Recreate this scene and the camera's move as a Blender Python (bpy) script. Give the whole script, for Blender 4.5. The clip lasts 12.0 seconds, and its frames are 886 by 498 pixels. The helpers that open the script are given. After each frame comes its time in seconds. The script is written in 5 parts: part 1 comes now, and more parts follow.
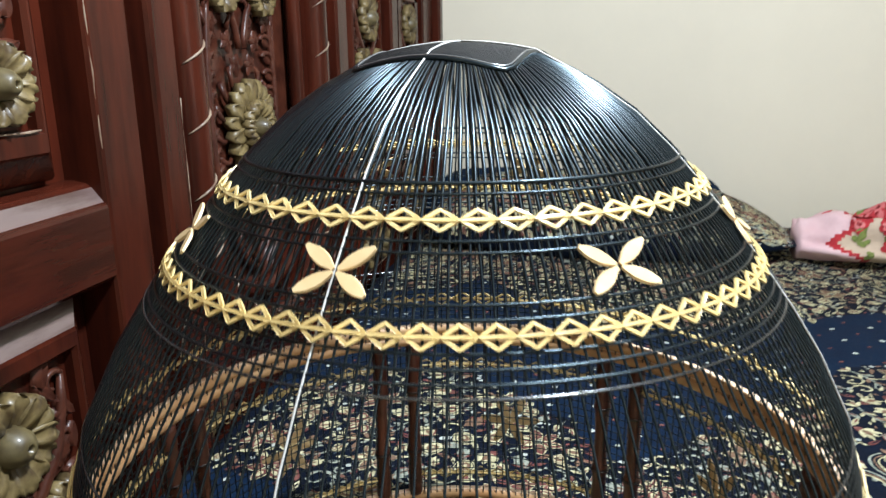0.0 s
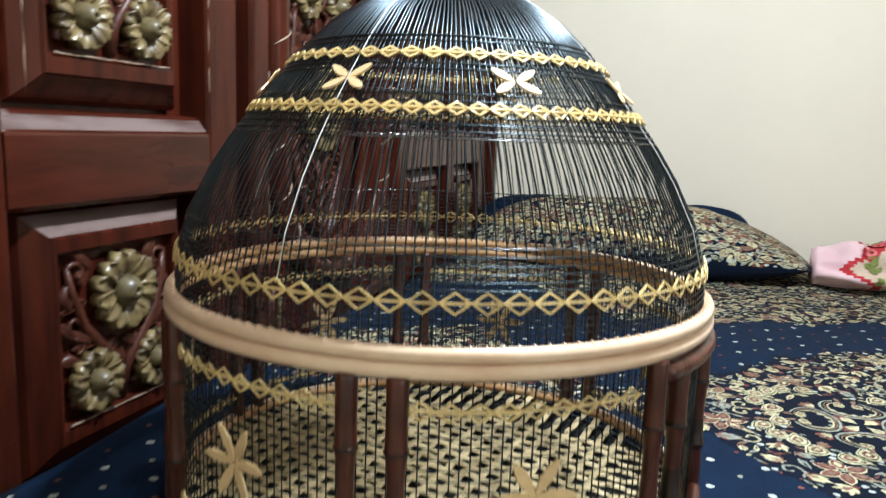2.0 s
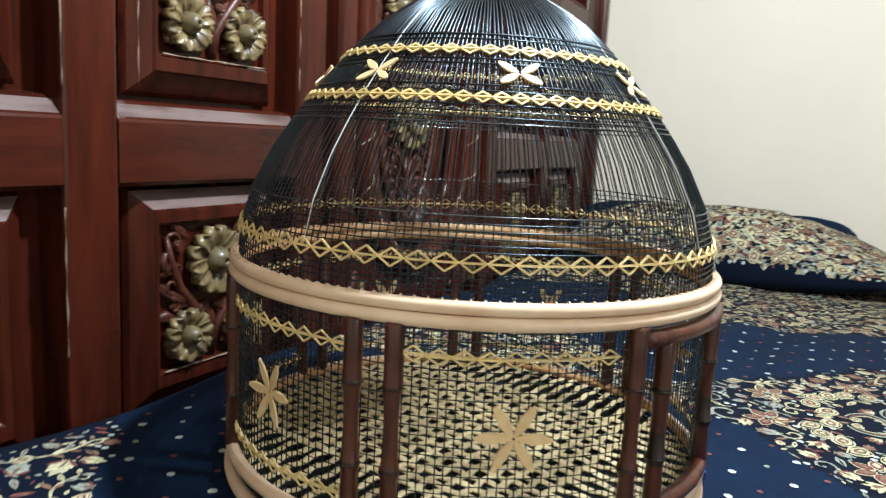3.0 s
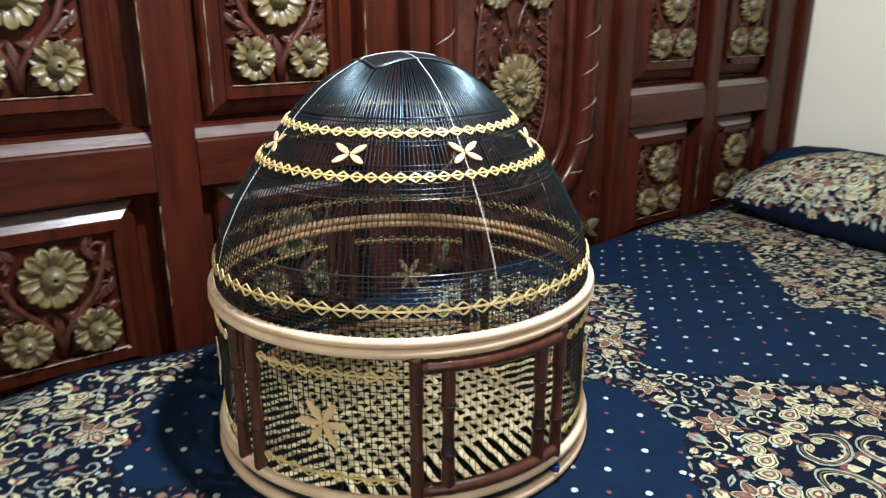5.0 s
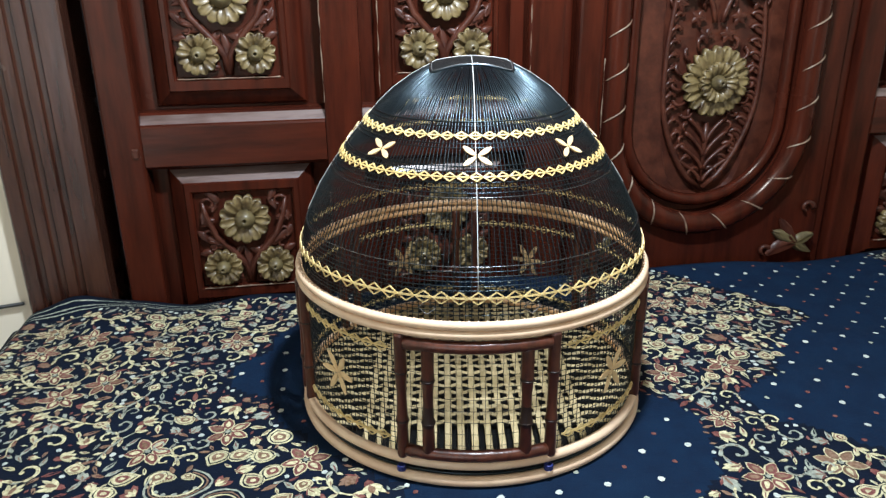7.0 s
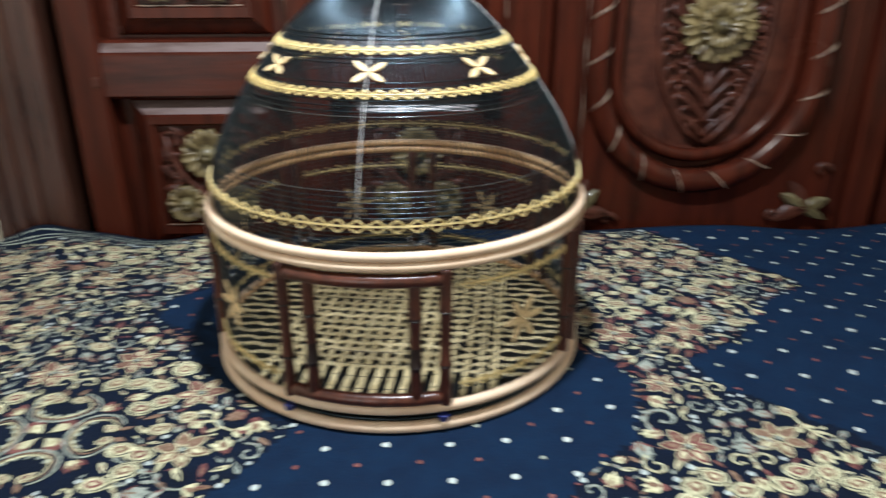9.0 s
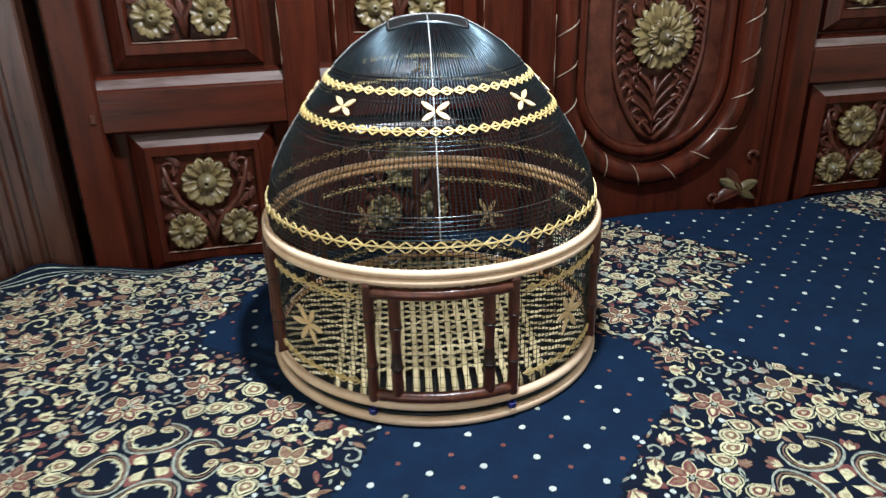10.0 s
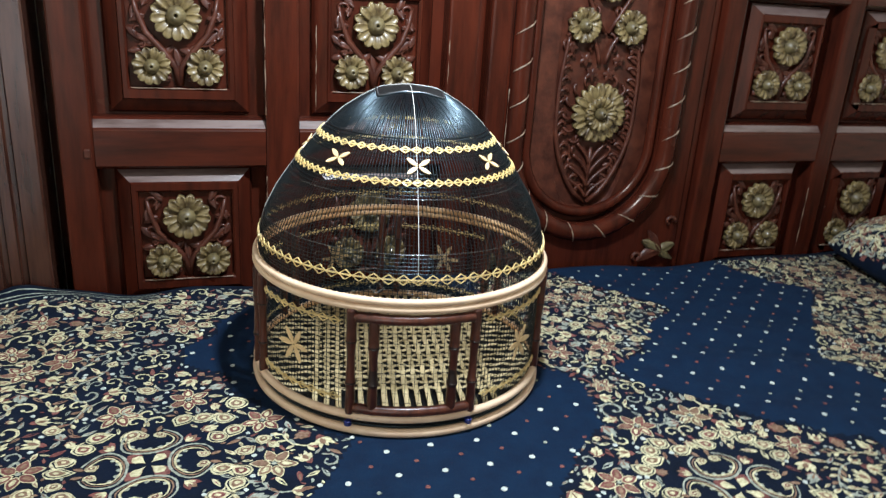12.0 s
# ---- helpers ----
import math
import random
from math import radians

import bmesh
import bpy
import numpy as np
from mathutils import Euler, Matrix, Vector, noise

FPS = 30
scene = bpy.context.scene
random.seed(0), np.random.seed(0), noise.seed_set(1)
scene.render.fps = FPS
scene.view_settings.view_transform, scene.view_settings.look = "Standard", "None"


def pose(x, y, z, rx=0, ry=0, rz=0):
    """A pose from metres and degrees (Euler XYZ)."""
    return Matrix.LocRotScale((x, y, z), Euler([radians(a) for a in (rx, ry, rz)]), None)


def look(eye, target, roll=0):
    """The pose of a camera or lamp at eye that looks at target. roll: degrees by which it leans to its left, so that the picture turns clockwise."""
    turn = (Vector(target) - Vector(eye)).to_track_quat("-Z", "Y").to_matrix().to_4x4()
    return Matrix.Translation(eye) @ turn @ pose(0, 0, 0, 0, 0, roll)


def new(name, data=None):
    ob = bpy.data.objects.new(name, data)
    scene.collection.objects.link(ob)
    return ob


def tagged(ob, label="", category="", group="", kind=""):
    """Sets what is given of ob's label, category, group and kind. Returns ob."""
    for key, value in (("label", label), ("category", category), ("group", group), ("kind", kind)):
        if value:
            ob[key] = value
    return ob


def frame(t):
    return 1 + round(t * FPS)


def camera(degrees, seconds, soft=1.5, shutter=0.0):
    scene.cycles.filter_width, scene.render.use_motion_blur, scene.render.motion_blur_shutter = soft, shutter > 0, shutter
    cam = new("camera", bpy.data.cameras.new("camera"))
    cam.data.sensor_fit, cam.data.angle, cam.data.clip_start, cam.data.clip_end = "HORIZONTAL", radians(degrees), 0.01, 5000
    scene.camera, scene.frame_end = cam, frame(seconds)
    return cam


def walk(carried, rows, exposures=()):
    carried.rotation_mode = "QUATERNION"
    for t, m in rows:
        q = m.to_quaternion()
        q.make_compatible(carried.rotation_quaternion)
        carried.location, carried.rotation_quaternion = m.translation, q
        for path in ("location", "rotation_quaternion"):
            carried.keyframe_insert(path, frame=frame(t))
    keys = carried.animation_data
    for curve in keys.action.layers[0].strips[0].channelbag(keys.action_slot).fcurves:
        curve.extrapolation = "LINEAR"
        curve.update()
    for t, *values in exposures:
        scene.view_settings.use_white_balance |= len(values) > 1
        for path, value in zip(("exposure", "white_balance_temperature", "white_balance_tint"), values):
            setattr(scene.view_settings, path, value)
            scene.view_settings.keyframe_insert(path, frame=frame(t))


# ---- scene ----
cam = camera(62.27, 12.0, soft=1.35, shutter=0.7)
PATH = [
    (0, (-0.3404, -0.066, 0.3745), (0.6046, 0.1385, 0.1192), -0.69),
    (0.5, (-0.3794, -0.0751, 0.3502), (0.578, 0.121, 0.1381), 0.70),
    (1, (-0.4345, -0.0979, 0.3209), (0.5168, 0.1285, 0.1117), 1.74),
    (1.5, (-0.4724, -0.1224, 0.2998), (0.4788, 0.1238, 0.114), 1.65),
    (2, (-0.506, -0.1667, 0.277), (0.4337, 0.1368, 0.119), 2.06),
    (2.5, (-0.5304, -0.1973, 0.2537), (0.3829, 0.174, 0.0857), 3.26),
    (3, (-0.5351, -0.2557, 0.2639), (0.3399, 0.2044, 0.1133), 2.96),
    (3.5, (-0.5312, -0.3268, 0.2866), (0.2881, 0.212, 0.0903), 2.64),
    (3.7, (-0.5206, -0.3583, 0.3071), (0.2829, 0.2002, 0.1012), 2.14),
    (5.3, (-0.3513, -0.6429, 0.429), (0.1536, 0.1578, 0.1068), -1.46),
    (5.5, (-0.3179, -0.674, 0.436), (0.1412, 0.1529, 0.1114), -2.67),
    (6, (-0.246, -0.7283, 0.4477), (0.1103, 0.1501, 0.129), -1.84),
    (6.5, (-0.2027, -0.7507, 0.448), (0.0162, 0.165, 0.111), -0.42),
    (7, (-0.1519, -0.7521, 0.4573), (0.0005, 0.1724, 0.1077), -0.60),
    (7.2, (-0.1381, -0.7573, 0.4609), (-0.0078, 0.1677, 0.104), -0.54),
    (8.8, (0.0125, -0.743, 0.4019), (0.01, 0.1829, 0.0243), -0.78),
    (9, (0.0125, -0.7335, 0.4009), (0.0607, 0.1894, 0.0187), -0.09),
    (9.5, (-0.0859, -0.7352, 0.4199), (0.1128, 0.1636, 0.029), -0.60),
    (10, (-0.1604, -0.7838, 0.4588), (0.0405, 0.1116, 0.0615), -1.24),
    (10.5, (-0.1916, -0.8361, 0.4828), (0.0586, 0.0472, 0.0863), 0.74),
    (11, (-0.2227, -0.88, 0.4864), (0.0522, 0.0055, 0.1118), 1.05),
    (11.5, (-0.2395, -0.895, 0.4818), (0.0546, -0.0026, 0.1394), 1.29),
    (12, (-0.2435, -0.8896, 0.4867), (0.0626, 0.0047, 0.1603), 3.76),
]
walk(cam, [(t, look(eye, target, roll)) for t, eye, target, roll in PATH],
     [(0, 0.28), (2.0, 0.36), (3.7, 0.44), (5.3, 0.20), (12, 0.16)])

# ---- world and light ----
world = bpy.data.worlds.new("room_air")
scene.world = world
world.use_nodes = True
world.node_tree.nodes["Background"].inputs[0].default_value = (0.75, 0.85, 1.0, 1)
world.node_tree.nodes["Background"].inputs[1].default_value = 0.05


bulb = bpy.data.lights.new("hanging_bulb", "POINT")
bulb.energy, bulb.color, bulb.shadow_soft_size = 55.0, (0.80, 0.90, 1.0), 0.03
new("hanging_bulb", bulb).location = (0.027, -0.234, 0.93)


# added fill lamp in an unseen doorway behind the camera, assumed from casing sheen
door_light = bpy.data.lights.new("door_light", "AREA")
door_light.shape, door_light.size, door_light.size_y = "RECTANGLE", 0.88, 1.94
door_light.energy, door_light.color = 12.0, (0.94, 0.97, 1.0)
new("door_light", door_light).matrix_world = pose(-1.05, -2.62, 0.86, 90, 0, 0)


# ---- materials ----
def material(name, colour, rough=0.5, metal=0.0, colour2=None, scale=20.0, stretch=(1, 1, 1), bump=0.0, bump_scale=80.0,
             coat=0.0, rough_var=0.0, island=0.0, obj_var=0.0, spec=0.5, tint=(1, 1, 1), sheen=0.0, lo=0.35, hi=0.65):
    m = bpy.data.materials.new(name)
    m.use_nodes = True
    nt = m.node_tree
    b = nt.nodes["Principled BSDF"]
    b.inputs["Roughness"].default_value, b.inputs["Metallic"].default_value = rough, metal
    b.inputs["Coat Weight"].default_value = coat
    b.inputs["Coat Roughness"].default_value = 0.12
    b.inputs["Specular IOR Level"].default_value = spec
    b.inputs["Specular Tint"].default_value = (*tint, 1)
    b.inputs["Sheen Weight"].default_value = sheen
    co = nt.nodes.new("ShaderNodeTexCoord")
    mp = nt.nodes.new("ShaderNodeMapping")
    mp.inputs["Scale"].default_value = stretch
    nt.links.new(co.outputs["Object"], mp.inputs[0])
    n1 = nt.nodes.new("ShaderNodeTexNoise")
    n1.inputs["Scale"].default_value, n1.inputs["Detail"].default_value, n1.inputs["Roughness"].default_value = scale, 6.0, 0.62
    nt.links.new(mp.outputs[0], n1.inputs["Vector"])
    ramp = nt.nodes.new("ShaderNodeValToRGB")
    c2 = colour2 or tuple(v * 0.72 for v in colour)
    ramp.color_ramp.elements[0].position, ramp.color_ramp.elements[1].position = lo, hi
    ramp.color_ramp.elements[0].color, ramp.color_ramp.elements[1].color = (*c2, 1), (*colour, 1)
    nt.links.new(n1.outputs[0], ramp.inputs[0])
    out = ramp.outputs[0]
    if island or obj_var:
        src = nt.nodes.new("ShaderNodeNewGeometry" if island else "ShaderNodeObjectInfo")
        hsv = nt.nodes.new("ShaderNodeHueSaturation")
        mr = nt.nodes.new("ShaderNodeMapRange")
        v = island or obj_var
        mr.inputs[3].default_value, mr.inputs[4].default_value = 1 - v, 1 + v
        nt.links.new(src.outputs["Random Per Island" if island else "Random"], mr.inputs[0])
        nt.links.new(mr.outputs[0], hsv.inputs["Value"])
        nt.links.new(out, hsv.inputs["Color"])
        out = hsv.outputs[0]
    nt.links.new(out, b.inputs["Base Color"])
    if rough_var:
        mr2 = nt.nodes.new("ShaderNodeMapRange")
        mr2.inputs[3].default_value, mr2.inputs[4].default_value = max(0.02, rough - rough_var), rough + rough_var
        n3 = nt.nodes.new("ShaderNodeTexNoise")
        n3.inputs["Scale"].default_value, n3.inputs["Detail"].default_value = 9.0, 4.0
        nt.links.new(co.outputs["Object"], n3.inputs["Vector"])
        nt.links.new(n3.outputs[0], mr2.inputs[0])
        nt.links.new(mr2.outputs[0], b.inputs["Roughness"])
    if bump:
        n2 = nt.nodes.new("ShaderNodeTexNoise")
        n2.inputs["Scale"].default_value, n2.inputs["Detail"].default_value = bump_scale, 4.0
        nt.links.new(mp.outputs[0], n2.inputs["Vector"])
        bp = nt.nodes.new("ShaderNodeBump")
        bp.inputs["Strength"].default_value, bp.inputs["Distance"].default_value = bump, 0.002
        nt.links.new(n2.outputs[0], bp.inputs["Height"])
        nt.links.new(bp.outputs[0], b.inputs["Normal"])
    return m


M_WOOD = material("mahogany", (0.060, 0.0114, 0.0056), 0.24, colour2=(0.020, 0.0050, 0.0032), scale=9, stretch=(6, 6, 0.7), bump=0.22,
                  bump_scale=7, coat=0.0, rough_var=0.08, spec=0.20, lo=0.30, hi=0.66, tint=(1.0, 0.86, 0.74))
M_WOODH = material("mahogany_rail", (0.060, 0.0114, 0.0056), 0.24, colour2=(0.020, 0.0050, 0.0032), scale=9, stretch=(0.7, 6, 6), bump=0.12,
                   bump_scale=30, coat=0.06, rough_var=0.08, spec=0.32, lo=0.30, hi=0.66, tint=(1.0, 0.90, 0.82))
M_CARVE = material("mahogany_carving", (0.082, 0.023, 0.0125), 0.40, colour2=(0.036, 0.0095, 0.0058), scale=40, bump=0.35, bump_scale=120,
                   coat=0.06, rough_var=0.1, spec=0.3)
# sills: reflected light put into a pale colour, along with scuffed varnish
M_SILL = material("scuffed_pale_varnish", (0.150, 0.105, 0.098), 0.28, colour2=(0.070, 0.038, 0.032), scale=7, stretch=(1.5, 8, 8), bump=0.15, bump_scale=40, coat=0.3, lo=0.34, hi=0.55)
M_PETAL = material("gilt_petal", (0.185, 0.135, 0.056), 0.45, colour2=(0.040, 0.020, 0.009), scale=55, bump=0.2, bump_scale=160, coat=0.2,
                   island=0.12, lo=0.3, hi=0.55)
M_BOSS = material("gilt_boss", (0.135, 0.105, 0.046), 0.45, colour2=(0.04, 0.026, 0.012), scale=45, coat=0.3, lo=0.3, hi=0.6)
M_CASING = material("worn_glossy_casing", (0.056, 0.020, 0.012), 0.24, colour2=(0.026, 0.009, 0.006), scale=12, stretch=(6, 6, 0.6), bump=0.2,
                    bump_scale=24, coat=0.15, rough_var=0.10)
M_CREAMLINE = material("pale_scratch_paint", (0.33, 0.25, 0.18), 0.4, colour2=(0.12, 0.06, 0.04), scale=80)
M_WALL = material("cream_paint", (0.79, 0.728, 0.60), 0.75, colour2=(0.75, 0.69, 0.57), scale=3, bump=0.15, bump_scale=60)
M_CEIL = material("white_ceiling", (0.66, 0.66, 0.65), 0.8, colour2=(0.63, 0.63, 0.62), scale=3)
M_TILE = material("floor_tile", (0.42, 0.40, 0.37), 0.25, colour2=(0.36, 0.34, 0.31), scale=5)
M_BLUE = material("navy_sheet", (0.0021, 0.0142, 0.0400), 0.85, colour2=(0.0017, 0.0100, 0.030), scale=30, bump=0.35, bump_scale=420, spec=0.15)
M_NAVY = material("dark_navy_print", (0.0017, 0.0062, 0.0185), 0.85, colour2=(0.0013, 0.0042, 0.0115), scale=30, bump=0.3, bump_scale=420, spec=0.15)
M_P_CREAM = material("cream_print", (0.60, 0.565, 0.36), 0.85, colour2=(0.38, 0.345, 0.205), scale=260, island=0.14, spec=0.15, lo=0.40, hi=0.58)
M_P_TAN = material("tan_print", (0.24, 0.150, 0.105), 0.85, colour2=(0.15, 0.088, 0.053), scale=260, island=0.15, spec=0.15, lo=0.40, hi=0.58)
M_P_RED = material("dusty_red_print", (0.190, 0.080, 0.068), 0.85, colour2=(0.125, 0.038, 0.036), scale=260, island=0.2, spec=0.15, lo=0.40, hi=0.58)
M_P_DOT = material("white_dot_print", (0.50, 0.54, 0.50), 0.85, colour2=(0.36, 0.40, 0.38), scale=260, island=0.1, spec=0.15, lo=0.40, hi=0.58)
M_P_PALE = material("pale_grey_green_print", (0.34, 0.365, 0.30), 0.85, colour2=(0.19, 0.21, 0.18), scale=260, island=0.12, spec=0.15, lo=0.40, hi=0.58)
M_WIRE = material("black_lacquer_wire", (0.0028, 0.0040, 0.0055), 0.30, colour2=(0.0018, 0.0025, 0.0036), scale=60, spec=0.64, tint=(0.62, 0.86, 1.0))
M_CROWN = material("black_woven_crown", (0.004, 0.005, 0.006), 0.55, colour2=(0.002, 0.0025, 0.003), scale=300, stretch=(1, 14, 1), bump=0.7, bump_scale=420, spec=0.35)
M_RATTAN = material("pale_rattan", (0.87, 0.67, 0.48), 0.34, colour2=(0.76, 0.53, 0.36), scale=25, bump=0.15, bump_scale=90, coat=0.25, rough_var=0.08)
M_INNER = material("raw_brown_rattan", (0.66, 0.41, 0.21), 0.45, colour2=(0.52, 0.27, 0.115), scale=25, bump=0.15, bump_scale=90)
M_STRIP = material("yellow_rattan_strip", (0.80, 0.63, 0.30), 0.42, colour2=(0.66, 0.48, 0.19), scale=60, obj_var=0.15, coat=0.15)
M_FLOWER = material("cream_rattan_petal", (0.83, 0.63, 0.36), 0.46, colour2=(0.72, 0.50, 0.25), scale=60, obj_var=0.1, coat=0.06)
M_FLOOR = material("split_bamboo_strip", (0.63, 0.515, 0.295), 0.45, colour2=(0.43, 0.335, 0.17), scale=50, bump=0.2, bump_scale=150, obj_var=0.18)
M_POST = material("dark_bamboo_post", (0.105, 0.028, 0.014), 0.3, colour2=(0.040, 0.011, 0.007), scale=30, stretch=(4, 4, 1), coat=0.1, bump=0.15)
M_THREAD = material("white_nylon_line", (0.72, 0.72, 0.70), 0.3, scale=60)
M_GREYWIRE = material("grey_wire", (0.30, 0.31, 0.32), 0.25, metal=0.7, scale=60)
M_SHINY = material("bare_steel_wire", (0.13, 0.135, 0.14), 0.22, metal=0.85, scale=60)
M_NODE = material("charred_bamboo_node", (0.022, 0.008, 0.006), 0.4, colour2=(0.012, 0.005, 0.004), scale=60)
M_BEAD = material("blue_plastic_tie", (0.012, 0.024, 0.18), 0.4, scale=60)
M_PINK = material("pale_pink_cloth", (0.80, 0.56, 0.58), 0.9, colour2=(0.72, 0.46, 0.49), scale=18, bump=0.3, bump_scale=300)
M_B_CREAM = material("cream_floral_cloth", (0.66, 0.52, 0.40), 0.9, colour2=(0.58, 0.44, 0.33), scale=18, bump=0.3, bump_scale=300)
M_B_RED = material("red_flower_print", (0.52, 0.035, 0.045), 0.9, colour2=(0.36, 0.02, 0.03), scale=60, island=0.2)
M_B_GREEN = material("green_leaf_print", (0.22, 0.26, 0.07), 0.9, colour2=(0.14, 0.18, 0.05), scale=60, island=0.2)
M_B_ROSE = material("light_rose_print", (0.66, 0.20, 0.20), 0.9, colour2=(0.55, 0.11, 0.12), scale=60, island=0.2)
M_B_DEEP = material("dark_rose_print", (0.24, 0.008, 0.014), 0.9, colour2=(0.16, 0.006, 0.01), scale=60)
M_CABLE = material("black_cable", (0.02, 0.02, 0.02), 0.5, scale=60)


# ---- mesh helpers ----
def mesh_ob(name, verts, faces, mats, parent=None, label="", smooth=False, face_mats=None):
    me = bpy.data.meshes.new(name)
    me.from_pydata([tuple(v) for v in verts], [], faces)
    for m in (mats if isinstance(mats, (list, tuple)) else [mats]):
        me.materials.append(m)
    if face_mats is not None:
        me.polygons.foreach_set("material_index", face_mats)
    me.polygons.foreach_set("use_smooth", [smooth] * len(me.polygons))
    me.update()
    ob = new(name, me)
    if parent:
        ob.parent = parent
    if label:
        tagged(ob, label)
    return ob


def part(name, bm, mat, parent=None, label="", smooth=False):
    me = bpy.data.meshes.new(name)
    bmesh.ops.recalc_face_normals(bm, faces=bm.faces)
    for f in bm.faces:
        f.smooth = smooth
    bm.to_mesh(me)
    bm.free()
    me.materials.append(mat)
    ob = new(name, me)
    if parent:
        ob.parent = parent
    if label:
        tagged(ob, label)
    return ob


def twin(ob, m, parent):
    """One more object on the same mesh."""
    o = new(ob.name.split(".")[0], ob.data)
    o.parent = parent
    o.matrix_basis = m
    if "label" in ob:
        tagged(o, ob["label"])
    return o


def box(x0, x1, y0, y1, z0, z1, bevel=0.003, seg=2):
    bm = bmesh.new()
    bmesh.ops.create_cube(bm, size=1)
    for v in bm.verts:
        v.co = Vector(((x0 + x1) / 2 + v.co.x * (x1 - x0), (y0 + y1) / 2 + v.co.y * (y1 - y0), (z0 + z1) / 2 + v.co.z * (z1 - z0)))
    if bevel:
        bmesh.ops.bevel(bm, geom=bm.edges[:], offset=bevel, segments=seg, affect="EDGES", profile=0.5)
    return bm


def tube_data(points, radius, sides=6, closed=False, cap=True):
    """Vertices and faces of a tube along points; radius is a number or a list."""
    pts = [Vector(p) for p in points]
    n = len(pts)
    rad = radius if isinstance(radius, (list, tuple)) else [radius] * n
    verts, faces = [], []
    side = None
    for i, p in enumerate(pts):
        a = pts[(i - 1) % n] if (closed or i > 0) else p
        b = pts[(i + 1) % n] if (closed or i < n - 1) else p
        t = (b - a).normalized()
        if side is None:
            side = t.orthogonal().normalized()
        side = (side - t * side.dot(t)).normalized()
        up = t.cross(side)
        for k in range(sides):
            w = 2 * math.pi * k / sides
            verts.append(p + (side * math.cos(w) + up * math.sin(w)) * rad[i])
    rings = n if closed else n - 1
    for i in range(rings):
        j = (i + 1) % n
        for k in range(sides):
            l = (k + 1) % sides
            faces.append((i * sides + k, i * sides + l, j * sides + l, j * sides + k))
    if cap and not closed:
        faces.append(tuple(range(sides - 1, -1, -1)))
        faces.append(tuple((n - 1) * sides + k for k in range(sides)))
    return verts, faces


def hoop_data(r, z, wire, n=96, sides=6):
    """A level ring round the z axis."""
    verts, faces = [], []
    for i in range(n):
        a = 2 * math.pi * i / n
        for k in range(sides):
            w = 2 * math.pi * k / sides
            q = r + wire * math.cos(w)
            verts.append((q * math.cos(a), q * math.sin(a), z + wire * math.sin(w)))
    for i in range(n):
        j = (i + 1) % n
        for k in range(sides):
            l = (k + 1) % sides
            faces.append((i * sides + k, j * sides + k, j * sides + l, i * sides + l))
    return verts, faces


def arc_points(r, z, a0, a1, n):
    return [(r * math.cos(math.radians(a0 + (a1 - a0) * i / n)), r * math.sin(math.radians(a0 + (a1 - a0) * i / n)), z) for i in range(n + 1)]


def smoothstep(a, b, x):
    t = min(1.0, max(0.0, (x - a) / (b - a)))
    return t * t * (3 - 2 * t)


def inside(poly, x, y):
    hit = False
    for (x0, y0), (x1, y1) in zip(poly, poly[1:] + poly[:1]):
        if (y0 > y) != (y1 > y) and x < (x1 - x0) * (y - y0) / (y1 - y0) + x0:
            hit = not hit
    return hit


# ---- the room ----
FLOOR, TOP = -0.13, 2.60
WEST, EAST, SOUTH, NORTH = -1.55, 1.335, -2.6, 0.33


def room_part(name, bm, mat, label, category):
    return tagged(part(name, bm, mat), label, category, kind="structure")


room_part("floor", box(WEST, EAST, SOUTH, NORTH + 0.5, FLOOR - 0.1, FLOOR, 0), M_TILE, "pale glossy ceramic floor under the mattress", "floor")
room_part("ceiling", box(WEST - 0.1, EAST + 0.1, SOUTH - 0.1, NORTH + 0.6, TOP, TOP + 0.1, 0), M_CEIL, "plain white painted ceiling", "ceiling")
room_part("wall_east", box(EAST, EAST + 0.12, SOUTH, NORTH + 0.5, FLOOR, TOP, 0), M_WALL, "unseen cream wall, set near to bounce light beside the pillows", "wall")
# out of view: placed close and cream so that it bounces fill light
room_part("wall_west", box(WEST - 0.12, WEST, SOUTH, NORTH + 0.5, FLOOR, TOP, 0), M_WALL, "unseen cream wall, set near to bounce light", "wall")
# unseen wall, cream for bounced light, with the assumed doorway cut in
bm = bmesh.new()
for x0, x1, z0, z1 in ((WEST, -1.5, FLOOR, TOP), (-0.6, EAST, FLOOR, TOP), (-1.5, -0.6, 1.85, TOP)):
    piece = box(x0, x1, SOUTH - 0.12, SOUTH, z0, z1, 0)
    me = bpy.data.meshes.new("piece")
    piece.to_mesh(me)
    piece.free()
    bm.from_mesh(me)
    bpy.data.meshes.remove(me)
room_part("wall_south", bm, M_WALL, "unseen cream wall with an assumed doorway", "wall")
room_part("wall_north", box(WEST, -0.56, NORTH - 0.005, NORTH + 0.1, FLOOR, TOP, 0), M_WALL, "unseen cream wall, set near to bounce light beside the dark door casing", "wall")
room_part("wall_back", box(-0.56, EAST, NORTH + 0.4, NORTH + 0.5, FLOOR, TOP, 0), M_WALL, "plain plaster wall behind the carved wardrobe", "wall")

# ---- carved wardrobe ----
WY = 0.306          # face of the stiles and rails
WZ = 1.95           # height of its top
wardrobe = tagged(new("wardrobe"), "dark red mahogany wardrobe front with carved gilt flowers, varnished", "wardrobe")
wardrobe.location = (0, WY, FLOOR)
bpy.context.view_layer.update()
W0 = Matrix.Translation((0, -WY, -FLOOR))


def wpart(name, bm, mat, label="", parent=None, smooth=False):
    o = part(name, bm, mat, parent or wardrobe, label, smooth)
    if parent is None:
        o.matrix_basis = W0
    return o


